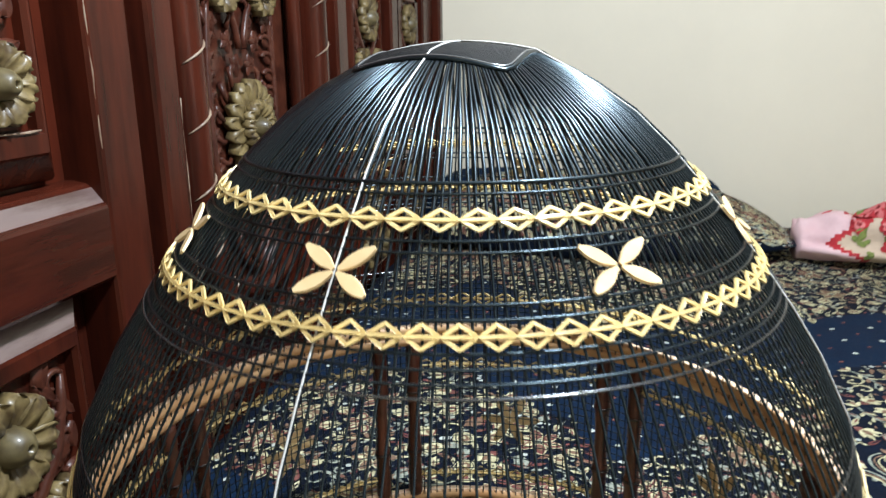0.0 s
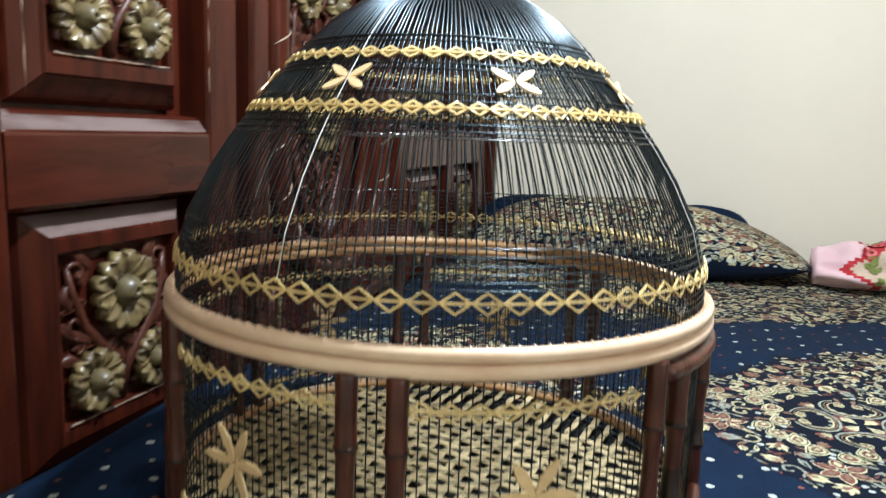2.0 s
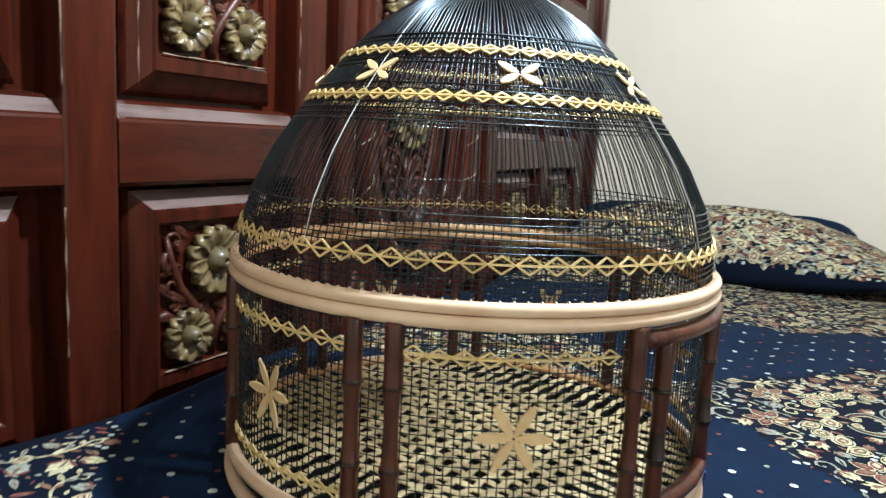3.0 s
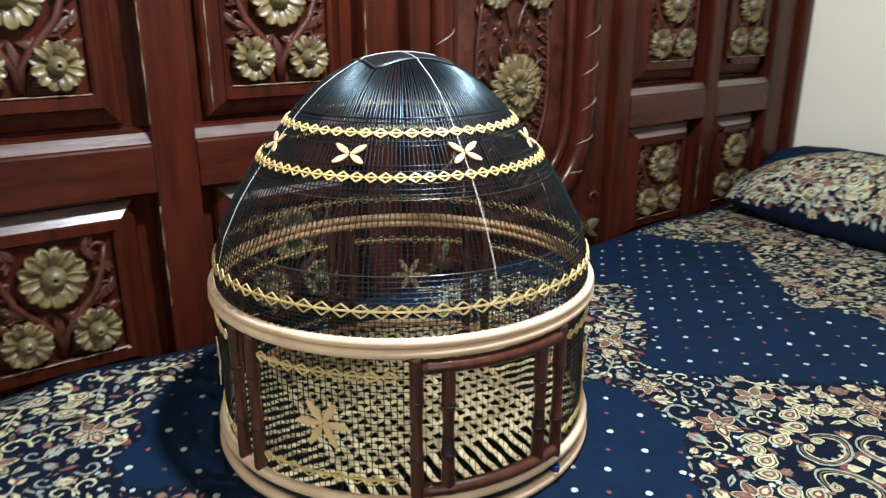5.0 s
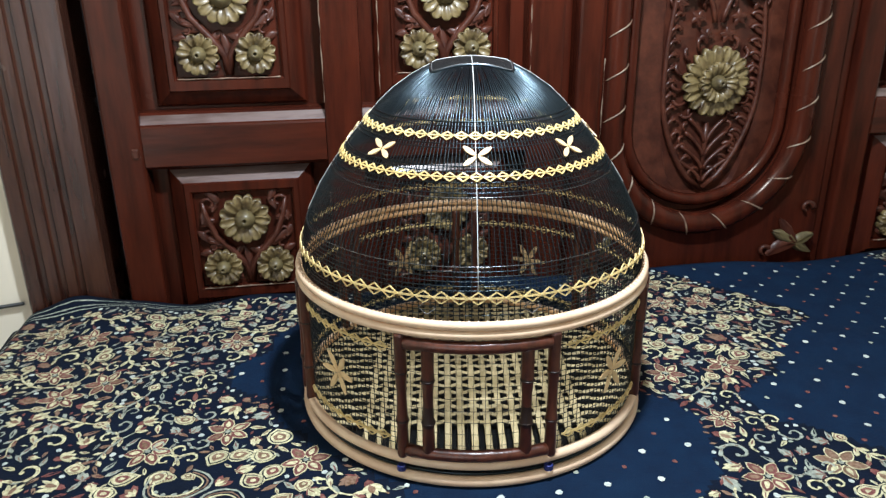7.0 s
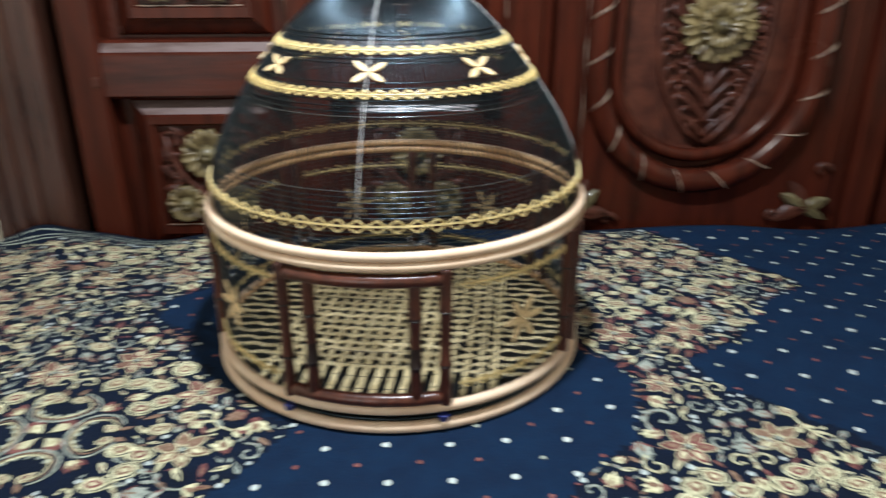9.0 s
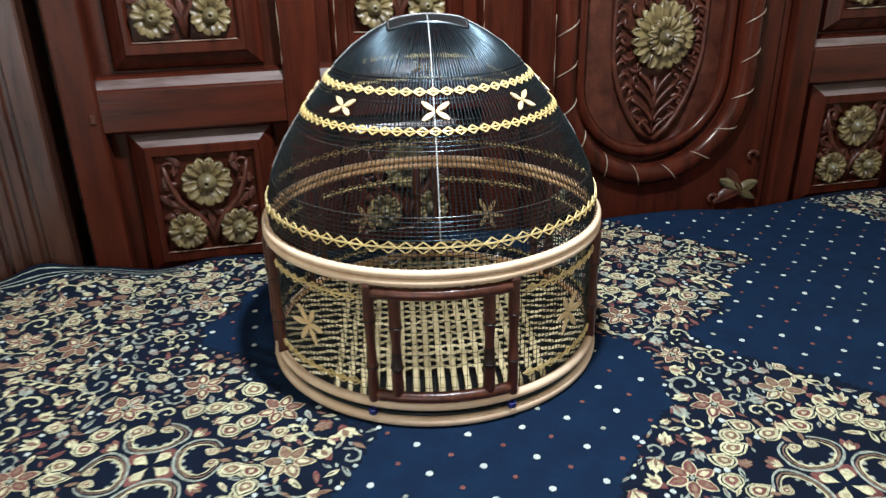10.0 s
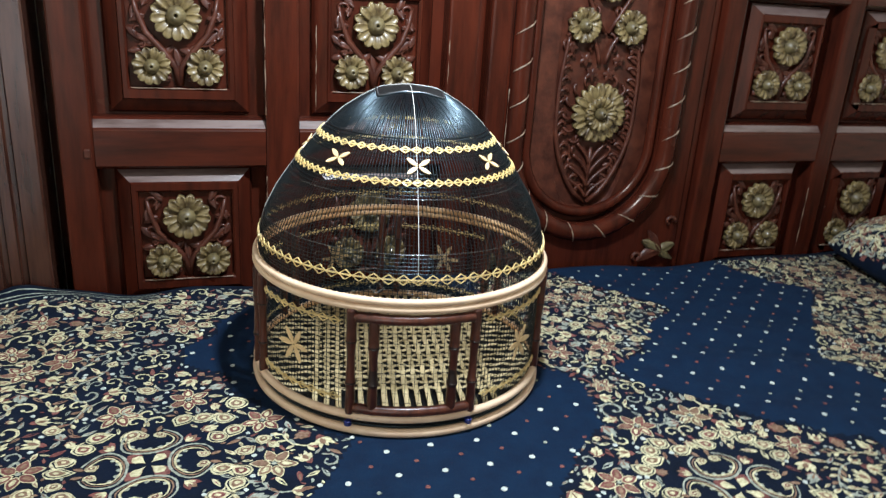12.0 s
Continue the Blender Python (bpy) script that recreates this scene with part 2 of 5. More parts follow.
def rail_with_sill(x0, x1, z0, z1):
    """A cross rail whose upper edge is a sloping sill."""
    prof = [(0.0, z0 + 0.004), (0.004, z0), (0.05, z0), (0.05, z1 + 0.010), (0.030, z1 + 0.010), (0.017, z1 + 0.008), (0.013, z1 + 0.005), (0.0035, z1 - 0.0065), (0.001, z1 - 0.0085), (0.0, z1 - 0.011)]
    bm = bmesh.new()
    rings = []
    for x in (x0, x1):
        rings.append([bm.verts.new((x, WY + a, b)) for a, b in prof])
    n = len(prof)
    for i in range(n):
        bm.faces.new((rings[0][i], rings[0][(i + 1) % n], rings[1][(i + 1) % n], rings[1][i]))
    bm.faces.new(rings[0]), bm.faces.new(rings[1][::-1])
    return bm


def raised_panel(x0, x1, z0, z1, slope, deep, proud, hole):
    """A raised field with sloping borders and a sunk rectangle for the carving. hole: x0, x1, z0, z1."""
    bm = bmesh.new()

    def loop(a, b, c, d, y):
        return [bm.verts.new(p) for p in ((a, y, c), (b, y, c), (b, y, d), (a, y, d))]
    rings = [loop(x0, x1, z0, z1, deep), loop(x0 + 0.004, x1 - 0.004, z0 + 0.004, z1 - 0.004, deep - 0.006),
             loop(x0 + slope, x1 - slope, z0 + slope, z1 - slope, proud + 0.003), loop(x0 + slope + 0.002, x1 - slope - 0.002, z0 + slope + 0.002, z1 - slope - 0.002, proud),
             loop(hole[0] - 0.003, hole[1] + 0.003, hole[2] - 0.003, hole[3] + 0.003, proud), loop(hole[0], hole[1], hole[2], hole[3], proud + 0.003),
             loop(hole[0] + 0.001, hole[1] - 0.001, hole[2] + 0.001, hole[3] - 0.001, proud + 0.010)]
    for a, b in zip(rings, rings[1:]):
        for i in range(4):
            bm.faces.new((a[i], a[(i + 1) % 4], b[(i + 1) % 4], b[i]))
    bm.faces.new(rings[-1])
    return bm


def petal_data(length, width, lift, cup, back=0.0):
    """A scooped petal along +x in the xz plane; y is towards the back."""
    verts, faces = [], []
    nu, nv = 8, 4
    for i in range(nu + 1):
        s = i / nu
        w = width * (0.5 + 0.5 * math.sin(math.pi / 2 * s / 0.62) if s < 0.62 else max(0.16, 1 - ((s - 0.62) / 0.385) ** 3.4) ** 0.5)
        for j in range(nv + 1):
            t = 2 * j / nv - 1
            verts.append((s * length * (1 - 0.05 * t * t), -lift * math.sin(math.pi * s * 0.75) - cup * t * t * (0.4 + 0.6 * s) + back * s * s, 0.5 * w * t))
    for i in range(nu):
        for j in range(nv):
            a = i * (nv + 1) + j
            faces.append((a, a + 1, a + nv + 2, a + nv + 1))
    m = len(verts)
    verts += [(x, 0.006, z) for x, y, z in verts]
    faces += [(d + m, c + m, b + m, a + m) for a, b, c, d in faces]
    edge = [j for j in range(nv + 1)] + [i * (nv + 1) + nv for i in range(1, nu + 1)] + [nu * (nv + 1) + j for j in range(nv - 1, -1, -1)] + [i * (nv + 1) for i in range(nu - 1, 0, -1)]
    for a, b in zip(edge, edge[1:] + edge[:1]):
        faces.append((b, a, a + m, b + m))
    return verts, faces


def spin_y(verts, a, cx=0.0, cy=0.0, cz=0.0, start=0.0):
    c, s = math.cos(a), math.sin(a)
    out = []
    for x, y, z in verts:
        x += start
        out.append((cx + x * c - z * s, cy + y, cz + x * s + z * c))
    return out


def flower_mesh(name, radius, petals, layers=1):
    """A carved round flower facing -y, with its boss; returns two meshes."""
    verts, faces = [], []
    for layer in range(layers):
        r = radius * (1 - 0.42 * layer)
        n = petals if layer == 0 else max(8, petals - 3)
        pv, pf = petal_data(r * 0.68, 2 * math.pi * r * 0.80 / n, 0.006 + 0.003 * layer, 0.0046)
        for k in range(n):
            m = len(verts)
            verts += spin_y(pv, 2 * math.pi * (k + 0.5 * layer) / n, start=r * 0.32, cy=-0.004 - 0.007 * layer + 0.0012 * math.sin(k * 2.3))
            faces += [tuple(i + m for i in f) for f in pf]
    me = bpy.data.meshes.new(name)
    me.from_pydata(verts, [], faces)
    me.materials.append(M_PETAL)
    me.polygons.foreach_set("use_smooth", [True] * len(me.polygons))
    # boss: a dome with a drilled eye
    prof = [(radius * 0.40, 0.004), (radius * 0.40, -0.006), (radius * 0.34, -0.014), (radius * 0.22, -0.019), (radius * 0.12, -0.021), (radius * 0.075, -0.0205), (radius * 0.06, -0.012), (0.0008, -0.011)]
    if layers > 1:
        prof = [(a * 0.55, b * 1.25 - 0.004) for a, b in prof]
    v2, f2 = [], []
    n = 18
    for a, y in prof:
        for k in range(n):
            w = 2 * math.pi * k / n
            v2.append((a * math.cos(w), y, a * math.sin(w)))
    for i in range(len(prof) - 1):
        for k in range(n):
            l = (k + 1) % n
            f2.append((i * n + k, i * n + l, (i + 1) * n + l, (i + 1) * n + k))
    mb = bpy.data.meshes.new(name + "_boss")
    mb.from_pydata(v2, [], f2)
    mb.materials.append(M_BOSS)
    mb.polygons.foreach_set("use_smooth", [True] * len(mb.polygons))
    return me, mb


BIG = flower_mesh("carved_flower", 0.037, 13)
SMALL = flower_mesh("carved_flower", 0.028, 12)
OVAL = flower_mesh("carved_flower", 0.0555, 19, 2)


def put_flower(kind, x, y, z, parent, turn=0.0, size=1.0):
    f = new("carved_flower", kind[0])
    f.parent = parent
    f.matrix_basis = Matrix.Translation((x, y, z)) @ Matrix.Rotation(turn, 4, "Y") @ Matrix.Scale(size, 4)
    tagged(f, "carved flower with worn olive gilt petals")
    b = new("boss", kind[1])
    b.parent = parent
    b.matrix_basis = f.matrix_basis.copy()
    return f


def leaf_blob(cx, cz, a, length, width, y, high=0.006):
    """A carved leaf lying in the xz plane."""
    verts, faces = [], []
    nu = 6
    for i in range(nu + 1):
        s = i / nu
        w = width * math.sin(math.pi * (0.06 + 0.9 * s)) ** 0.8 * (1 - 0.3 * s)
        bend = 0.18 * length * s * s
        for t, h in ((-1, 0.0), (-0.5, 0.8), (0, 0.45), (0.5, 0.8), (1, 0.0)):
            verts.append((s * length, -high * h * (1 - 0.5 * s), bend + 0.5 * w * t))
    for i in range(nu):
        for j in range(4):
            q = i * 5 + j
            faces.append((q, q + 1, q + 6, q + 5))
    return [(x, v + y, z) for x, v, z in spin_y(verts, a, cx, 0, cz)], faces


def merge(*datas):
    verts, faces = [], []
    for v, f in datas:
        m = len(verts)
        verts += list(v)
        faces += [tuple(i + m for i in g) for g in f]
    return verts, faces


def curl(cx, cz, r, a0, a1, y, thick, shrink=0.25, n=12):
    pts, rad = [], []
    for i in range(n + 1):
        s = i / n
        a = a0 + (a1 - a0) * s
        q = r * (1 - (1 - shrink) * s)
        pts.append((cx + q * math.cos(a), y - 0.002 * s, cz + q * math.sin(a)))
        rad.append(thick * (1 - 0.45 * s))
    return tube_data(pts, rad, 5)


def vine_mesh():
    """The carved stems, leaves and curls of a rectangular carving, about its lower middle."""
    d = []
    for s in (-1, 1):
        stem = [(0, 0, 0.004), (s * 0.004, -0.002, 0.03), (s * 0.022, -0.004, 0.055), (s * 0.044, -0.004, 0.08), (s * 0.056, -0.003, 0.112), (s * 0.060, -0.002, 0.135)]
        d.append(tube_data(stem, [0.0062, 0.006, 0.0055, 0.005, 0.0042, 0.0025], 6))
        d.append(curl(s * 0.050, 0.128, 0.011, 0.5 if s > 0 else math.pi - 0.5, (4.6 if s > 0 else math.pi - 4.6), -0.002, 0.003))
        d.append(curl(s * 0.053, 0.084, 0.009, -1.2 if s > 0 else math.pi + 1.2, (2.9 if s > 0 else math.pi - 2.9), -0.002, 0.0028))
        d.append(curl(s * 0.052, 0.062, 0.010, 1.2 if s > 0 else math.pi - 1.2, (5.0 if s > 0 else math.pi - 5.0), -0.002, 0.003))
        for cx, cz, a, l in ((0.036, 0.132, 0.9, 0.022), (0.044, 0.104, -0.2, 0.020), (0.030, 0.064, 0.1, 0.022), (0.010, 0.040, 0.9, 0.022), (0.040, 0.068, 0.5, 0.024), (0.012, 0.012, 0.2, 0.020), (0.058, 0.010, 2.2, 0.016), (0.046, 0.118, 2.0, 0.018), (0.062, 0.100, 1.9, 0.018), (0.020, 0.050, 2.6, 0.016), (0.052, 0.052, 0.2, 0.016), (0.058, 0.074, 1.0, 0.016)):
            d.append(leaf_blob(s * cx, cz, a if s > 0 else math.pi - a, l * 1.15, 0.015, 0.001, 0.011))
    d.append(leaf_blob(0, 0.03, math.pi / 2, 0.03, 0.014, 0.0, 0.009))
    v, f = merge(*d)
    me = bpy.data.meshes.new("carved_vine")
    me.from_pydata(v, [], f)
    me.materials.append(M_CARVE)
    me.polygons.foreach_set("use_smooth", [True] * len(me.polygons))
    return me


VINE = vine_mesh()


def carved_cell(x0, x1, z0, z1, hole_z0, hole_z1, tiers, wide=0.142):
    """One framed opening with its raised panel and carving."""
    cx = (x0 + x1) / 2
    hole = (cx - wide / 2, cx + wide / 2, hole_z0, hole_z1)
    p = wpart("raised_panel", raised_panel(x0 + 0.022, x1 - 0.022, z0, z1, 0.022, WY + 0.028, WY + 0.006, hole), M_WOOD, "mahogany raised panel with a carved flower relief")
    # the top slope gets the same painted sheen
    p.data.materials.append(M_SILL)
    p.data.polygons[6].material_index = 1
    y = WY + 0.0145
    v, f = tube_data([(hole[0] + 0.002 + (wide - 0.004) * i / 12, WY + 0.0048, hole[2] - 0.0004 + 0.0003 * math.sin(i * 2.1 + cx * 40)) for i in range(13)], [0.0009 + 0.0004 * math.sin(i * 1.7 + x0 * 50) for i in range(13)], 5)
    mesh_ob("worn_ledge", v, f, M_CREAMLINE, p, "pale lower ledge of the carving", True)
    for base in tiers:
        v = new("carved_vine", VINE)
        v.parent = p
        v.location = (cx, y, base)
        for s in (-1, 1):
            put_flower(SMALL, cx + s * 0.038, y - 0.004, base + 0.032, p, 0.3 * s)
        put_flower(BIG, cx, y - 0.004, base + 0.106, p, 0.1)
    return p


def sill_rail(a, b, z0, z1):
    o = wpart("rail", rail_with_sill(a, b, z0, z1), M_WOODH, "cross rail with a glossy sloping sill, its sheen partly painted")
    # painted sheen on the sloping face
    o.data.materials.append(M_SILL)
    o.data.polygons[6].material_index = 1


def framed_leaf(x0, x1, cols):
    """Stiles, rails and panels of one door leaf; cols: opening limits."""
    edges = [x0] + [v for c in cols for v in c] + [x1]
    for a, b in zip(edges[::2], edges[1::2]):
        wpart("stile", box(a, b, WY, WY + 0.045, FLOOR, WZ, 0.004), M_WOOD)
    for a, b in cols:
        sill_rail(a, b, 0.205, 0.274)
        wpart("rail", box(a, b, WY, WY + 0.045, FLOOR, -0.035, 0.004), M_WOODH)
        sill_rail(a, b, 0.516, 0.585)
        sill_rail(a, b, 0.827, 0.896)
        wpart("rail", box(a, b, WY, WY + 0.045, 1.14, 1.22, 0.004), M_WOODH)
        wpart("backing", box(a - 0.004, b + 0.004, WY + 0.036, WY + 0.05, FLOOR, WZ - 0.01, 0), M_WOOD)
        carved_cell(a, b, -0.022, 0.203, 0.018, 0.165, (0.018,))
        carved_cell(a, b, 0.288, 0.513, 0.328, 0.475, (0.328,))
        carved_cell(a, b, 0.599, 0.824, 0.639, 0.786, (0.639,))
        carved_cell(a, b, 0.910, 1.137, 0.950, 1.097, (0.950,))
        wpart("raised_panel", box(a + 0.02, b - 0.02, WY + 0.012, WY + 0.034, 1.24, WZ - 0.05, 0.008), M_WOOD)


framed_leaf(-0.447, 0.205, [(-0.398, -0.146), (-0.092, 0.152)])
framed_leaf(0.690, 1.300, [(0.733, 0.972), (1.014, 1.212)])

# plain posts, fillets and the recess at the hinge side
for a, b, y0 in ((0.207, 0.222, WY + 0.018), (0.224, 0.262, WY - 0.006), (0.668, 0.688, WY + 0.014), (1.302, EAST - 0.001, WY - 0.016)):
    wpart("post", box(a, b, y0, WY + 0.05, FLOOR, WZ, 0.005), M_WOOD)
wpart("recess", box(-0.473, -0.448, WY + 0.10, WY + 0.12, FLOOR, WZ, 0.0), M_WOOD)
wpart("cornice", box(-0.60, EAST - 0.002, WY - 0.03, WY + 0.06, WZ + 0.002, WZ + 0.09, 0.012), M_WOODH)
wpart("lock_rosette", box(-0.413, -0.404, WY - 0.004, WY + 0.004, 0.222, 0.236, 0.002), M_CARVE, "small worn mark in the varnish")

# pale lines on some upright edges: worn varnish plus moulding highlights painted in
for x, y, z0, z1 in ((-0.1452, WY + 0.0008, 0.29, 0.47), (-0.0655, WY + 0.0062, 0.295, 0.43), (-0.1452, WY + 0.0008, 0.06, 0.19), (0.1545, WY + 0.0008, 0.30, 0.42), (0.268, WY - 0.0002, 0.10, 0.34), (0.9735, WY + 0.0008, 0.02, 0.15)):
    pts = [(x + 0.0003 * math.sin(i * 1.3), y, z0 + (z1 - z0) * i / 20) for i in range(21)]
    v, f = tube_data(pts, [0.00075 * max(0.15, 0.6 + 0.6 * math.sin(i * 0.9 + x * 30)) for i in range(21)], 5)
    o = mesh_ob("worn_edge", v, f, M_CREAMLINE, wardrobe, "upright edge pale with worn varnish and painted highlight", True)
    o.matrix_basis = W0

# the oval centre bay
OX, RX, OZ0 = 0.463, 0.447, 0.235     # middle line, and where the sides of the frame begin to round
OY = WY + 0.040


def u_frame(half, bottom, steps=28, top=1.25):
    """Points down one side, round the foot and up the other."""
    pts = [(RX - half, OZ0 + (top - OZ0) * (1 - i / 10)) for i in range(10)]
    pts += [(RX - half * math.cos(math.pi * i / steps), OZ0 - (OZ0 - bottom) * math.sin(math.pi * i / steps)) for i in range(steps + 1)]
    pts += [(RX + half, OZ0 + (top - OZ0) * (i + 1) / 10) for i in range(10)]
    return pts


def u_plate():
    """The board round the oval: its edge follows the frame."""
    bm = bmesh.new()
    inner = u_frame(0.142, 0.085)
    outer = []
    x0, x1, z0, z1 = 0.264, 0.666, FLOOR, 1.25
    for x, z in inner:
        if z > OZ0:
            outer.append((x0 if x < RX else x1, z))
        else:
            a = math.atan2(z - OZ0, x - RX)
            k = min((x1 - RX if x > RX else RX - x0) / max(1e-6, abs(math.cos(a))), (OZ0 - z0) / max(1e-6, abs(math.sin(a))))
            outer.append((RX + k * math.cos(a), OZ0 + k * math.sin(a)))
    a = [bm.verts.new((x, WY + 0.008, z)) for x, z in inner]
    b = [bm.verts.new((x, WY + 0.008, z)) for x, z in outer]
    c = [bm.verts.new((x, WY + 0.05, z)) for x, z in inner]
    for i in range(len(a) - 1):
        bm.faces.new((a[i], a[i + 1], b[i + 1], b[i]))
        bm.faces.new((a[i + 1], a[i], c[i], c[i + 1]))
    return bm


wpart("bay_board", u_plate(), M_WOOD)
wpart("bay_top", box(0.264, 0.666, WY + 0.004, WY + 0.05, 1.252, WZ, 0.004), M_WOODH)
wpart("bay_back", box(0.262, 0.668, WY + 0.052, WY + 0.06, FLOOR, 1.26, 0), M_WOOD)
v, f = tube_data([(x, WY + 0.004, z) for x, z in u_frame(0.160, 0.072, 36)], 0.0185, 14)
rope = mesh_ob("rope_moulding", v, f, M_WOOD, wardrobe, "round rope-like frame moulding with pale slanting grooves", True)
rope.matrix_basis = W0
v, f = tube_data([(x, WY + 0.018, z) for x, z in u_frame(0.130, 0.108, 36)], 0.010, 10)
o = mesh_ob("inner_moulding", v, f, M_WOOD, wardrobe, "", True)
o.matrix_basis = W0

# slanting pale grooves on the rope
path = u_frame(0.160, 0.072, 36)
dist, marks = 0.0, []
for (xa, za), (xb, zb) in zip(path, path[1:]):
    seg = math.hypot(xb - xa, zb - za)
    n0, n1 = math.floor(dist / 0.062), math.floor((dist + seg) / 0.062)
    for k in range(n0 + 1, n1 + 1):
        s = (k * 0.062 - dist) / seg
        marks.append((xa + (xb - xa) * s, za + (zb - za) * s, math.atan2(zb - za, xb - xa)))
    dist += seg
for x, z, a in marks:
    pts = []
    for i in range(9):
        w = -1.15 + 2.3 * i / 8
        along = -0.011 * w
        off = 0.019 * math.sin(w)
        pts.append((x + along * math.cos(a) - off * math.sin(a), WY + 0.004 - 0.019 * math.cos(w), z + along * math.sin(a) + off * math.cos(a)))
    v, f = tube_data(pts, [0.0004, 0.0009, 0.0013, 0.0014, 0.0012, 0.0014, 0.0012, 0.0008, 0.0004], 5)
    g = mesh_ob("rope_groove", v, f, M_CREAMLINE, rope, "", True)

# carved field inside the oval
ZC, ZH, XH = 0.43, 0.315, 0.086


def oval_edge(k, n=64):
    a = 2 * math.pi * k / n
    return OX + XH * math.copysign(abs(math.cos(a)) ** 0.46, math.cos(a)), ZC + ZH * math.sin(a)


bm = bmesh.new()
rim = [bm.verts.new((oval_edge(k)[0], OY + 0.004, oval_edge(k)[1])) for k in range(64)]
out = [bm.verts.new((OX + (oval_edge(k)[0] - OX) * 1.04, OY - 0.004, ZC + (oval_edge(k)[1] - ZC) * 1.015)) for k in range(64)]
lip = [bm.verts.new((OX + (oval_edge(k)[0] - OX) * 1.62, OY - 0.004, ZC + (oval_edge(k)[1] - ZC) * 1.27)) for k in range(64)]
bm.faces.new(rim)
for k in range(64):
    l = (k + 1) % 64
    bm.faces.new((rim[k], rim[l], out[l], out[k]))
    bm.faces.new((out[k], out[l], lip[l], lip[k]))
field = wpart("oval_panel", bm, M_CARVE, "carved oval panel with a double gilt flower and leaf sprays")


def comma(px, pz, a, size, turn, y, thick=0.0034):
    """A tendril that leaves (px, pz) along a, curls over by turn and ends in a bud."""
    pts, rad = [], []
    x, z = px, pz
    n = 11
    for i in range(n + 1):
        k = i / n
        pts.append((x, y - 0.0045 * math.sin(math.pi * min(1, k + 0.15)), z))
        rad.append(thick * (0.55 + 0.55 * k))
        w = a + turn * k ** 1.5
        step = size * 2.6 / n * (1 - 0.55 * k)
        x, z = x + step * math.cos(w), z + step * math.sin(w)
    return tube_data(pts, rad, 6)


d = []
for s in (-1, 1):
    def way(a):
        return a if s > 0 else math.pi - a

    def arch_at(q):
        return 0.003 + 0.078 * math.sin(min(1.0, 1.9 * q) * math.pi / 2) ** 0.7 - 0.05 * max(0.0, q - 0.72) ** 1.2, 0.122 + 0.315 * q
    d.append(tube_data([(OX + s * arch_at(q / 16)[0], OY - 0.004, arch_at(q / 16)[1]) for q in range(17)], [0.0052 - 0.0014 * q / 16 for q in range(17)], 6))
    for i in range(1, 15):
        ax, az = arch_at(i / 15.5)
        room = max(0.0, 1 - ((az - ZC) / ZH) ** 2) ** 0.23 * XH
        if room - ax > 0.010:
            d.append(comma(OX + s * ax, az, way(0.75), min(0.013, room - ax), s * 2.6, OY))
        if ax > 0.012:
            d.append(comma(OX + s * ax, az - 0.004, way(1.75), min(0.017, 0.55 * ax + 0.006), -s * -3.0, OY, 0.0038))
            d.append(leaf_blob(OX + s * (ax - 0.004), az, way(2.2), min(0.020, ax * 0.6), 0.010, OY, 0.007))
    for j in range(4):
        z0 = 0.132 + 0.022 * j
        pts = [(OX + s * (0.002 + 0.046 * (1 - 0.12 * j) * (q / 8) ** 1.6), OY - 0.004, z0 + 0.040 * q / 8) for q in range(9)]
        d.append(tube_data(pts, 0.0034, 6))
        d.append(comma(pts[-1][0], pts[-1][2], way(0.9), 0.011, s * 3.4, OY))
    # branches and rosettes over the flower
    arch = [(OX + s * (0.006 + 0.070 * (q / 10) ** 1.4), OY - 0.004, 0.385 + 0.06 * math.sin(math.pi * q / 14)) for q in range(11)]
    d.append(tube_data(arch, 0.0042, 6))
    for i in (3, 5, 7, 9):
        d.append(comma(arch[i][0], arch[i][2], way(1.3), 0.012, s * 2.8, OY))
        d.append(comma(arch[i][0], arch[i][2], way(-0.6), 0.010, -s * 2.6, OY))
    stem = [(OX + s * (0.004 + 0.06 * math.sin(math.pi * q / 10)), OY - 0.004, 0.44 + 0.28 * q / 10) for q in range(11)]
    d.append(tube_data(stem, 0.004, 6))
    for i in range(1, 10):
        d.append(comma(stem[i][0], stem[i][2], way(0.8), 0.011, s * 2.7, OY))
        d.append(comma(stem[i][0], stem[i][2], way(2.3), 0.011, -s * 2.7, OY))
    for bx, bz in ((0.018, 0.366), (0.034, 0.392), (0.064, 0.414)):
        for q in range(5):
            d.append(leaf_blob(OX + s * bx, bz, q * 1.257 + s * 0.3, 0.013, 0.011, OY - 0.003, 0.006))
for q in range(16):
    a = 2 * math.pi * (q + 0.5) / 16
    if abs(math.cos(a)) > 0.35:
        s = 1 if math.cos(a) > 0 else -1
        d.append(comma(OX + 0.003 + 0.052 * math.cos(a), 0.296 + 0.056 * math.sin(a), a, 0.013, s * 2.6, OY, 0.0040))
d.append(tube_data([(OX, OY - 0.002, 0.12), (OX, OY - 0.003, 0.2), (OX, OY - 0.002, 0.23)], [0.002, 0.005, 0.004], 6))
v, f = merge(*d)
mesh_ob("leaf_spray", v, f, M_CARVE, field, "carved scrolling leaves", True)
put_flower(OVAL, OX + 0.003, OY - 0.004, 0.296, field)
for s in (-1, 1):
    put_flower(SMALL, OX + s * 0.047, OY - 0.004, 0.452, field, 0.2, 1.12)
    put_flower(SMALL, OX + s * 0.036, OY - 0.004, 0.60, field, 0.2, 1.0)
put_flower(BIG, OX, OY - 0.004, 0.53, field, 0.2)
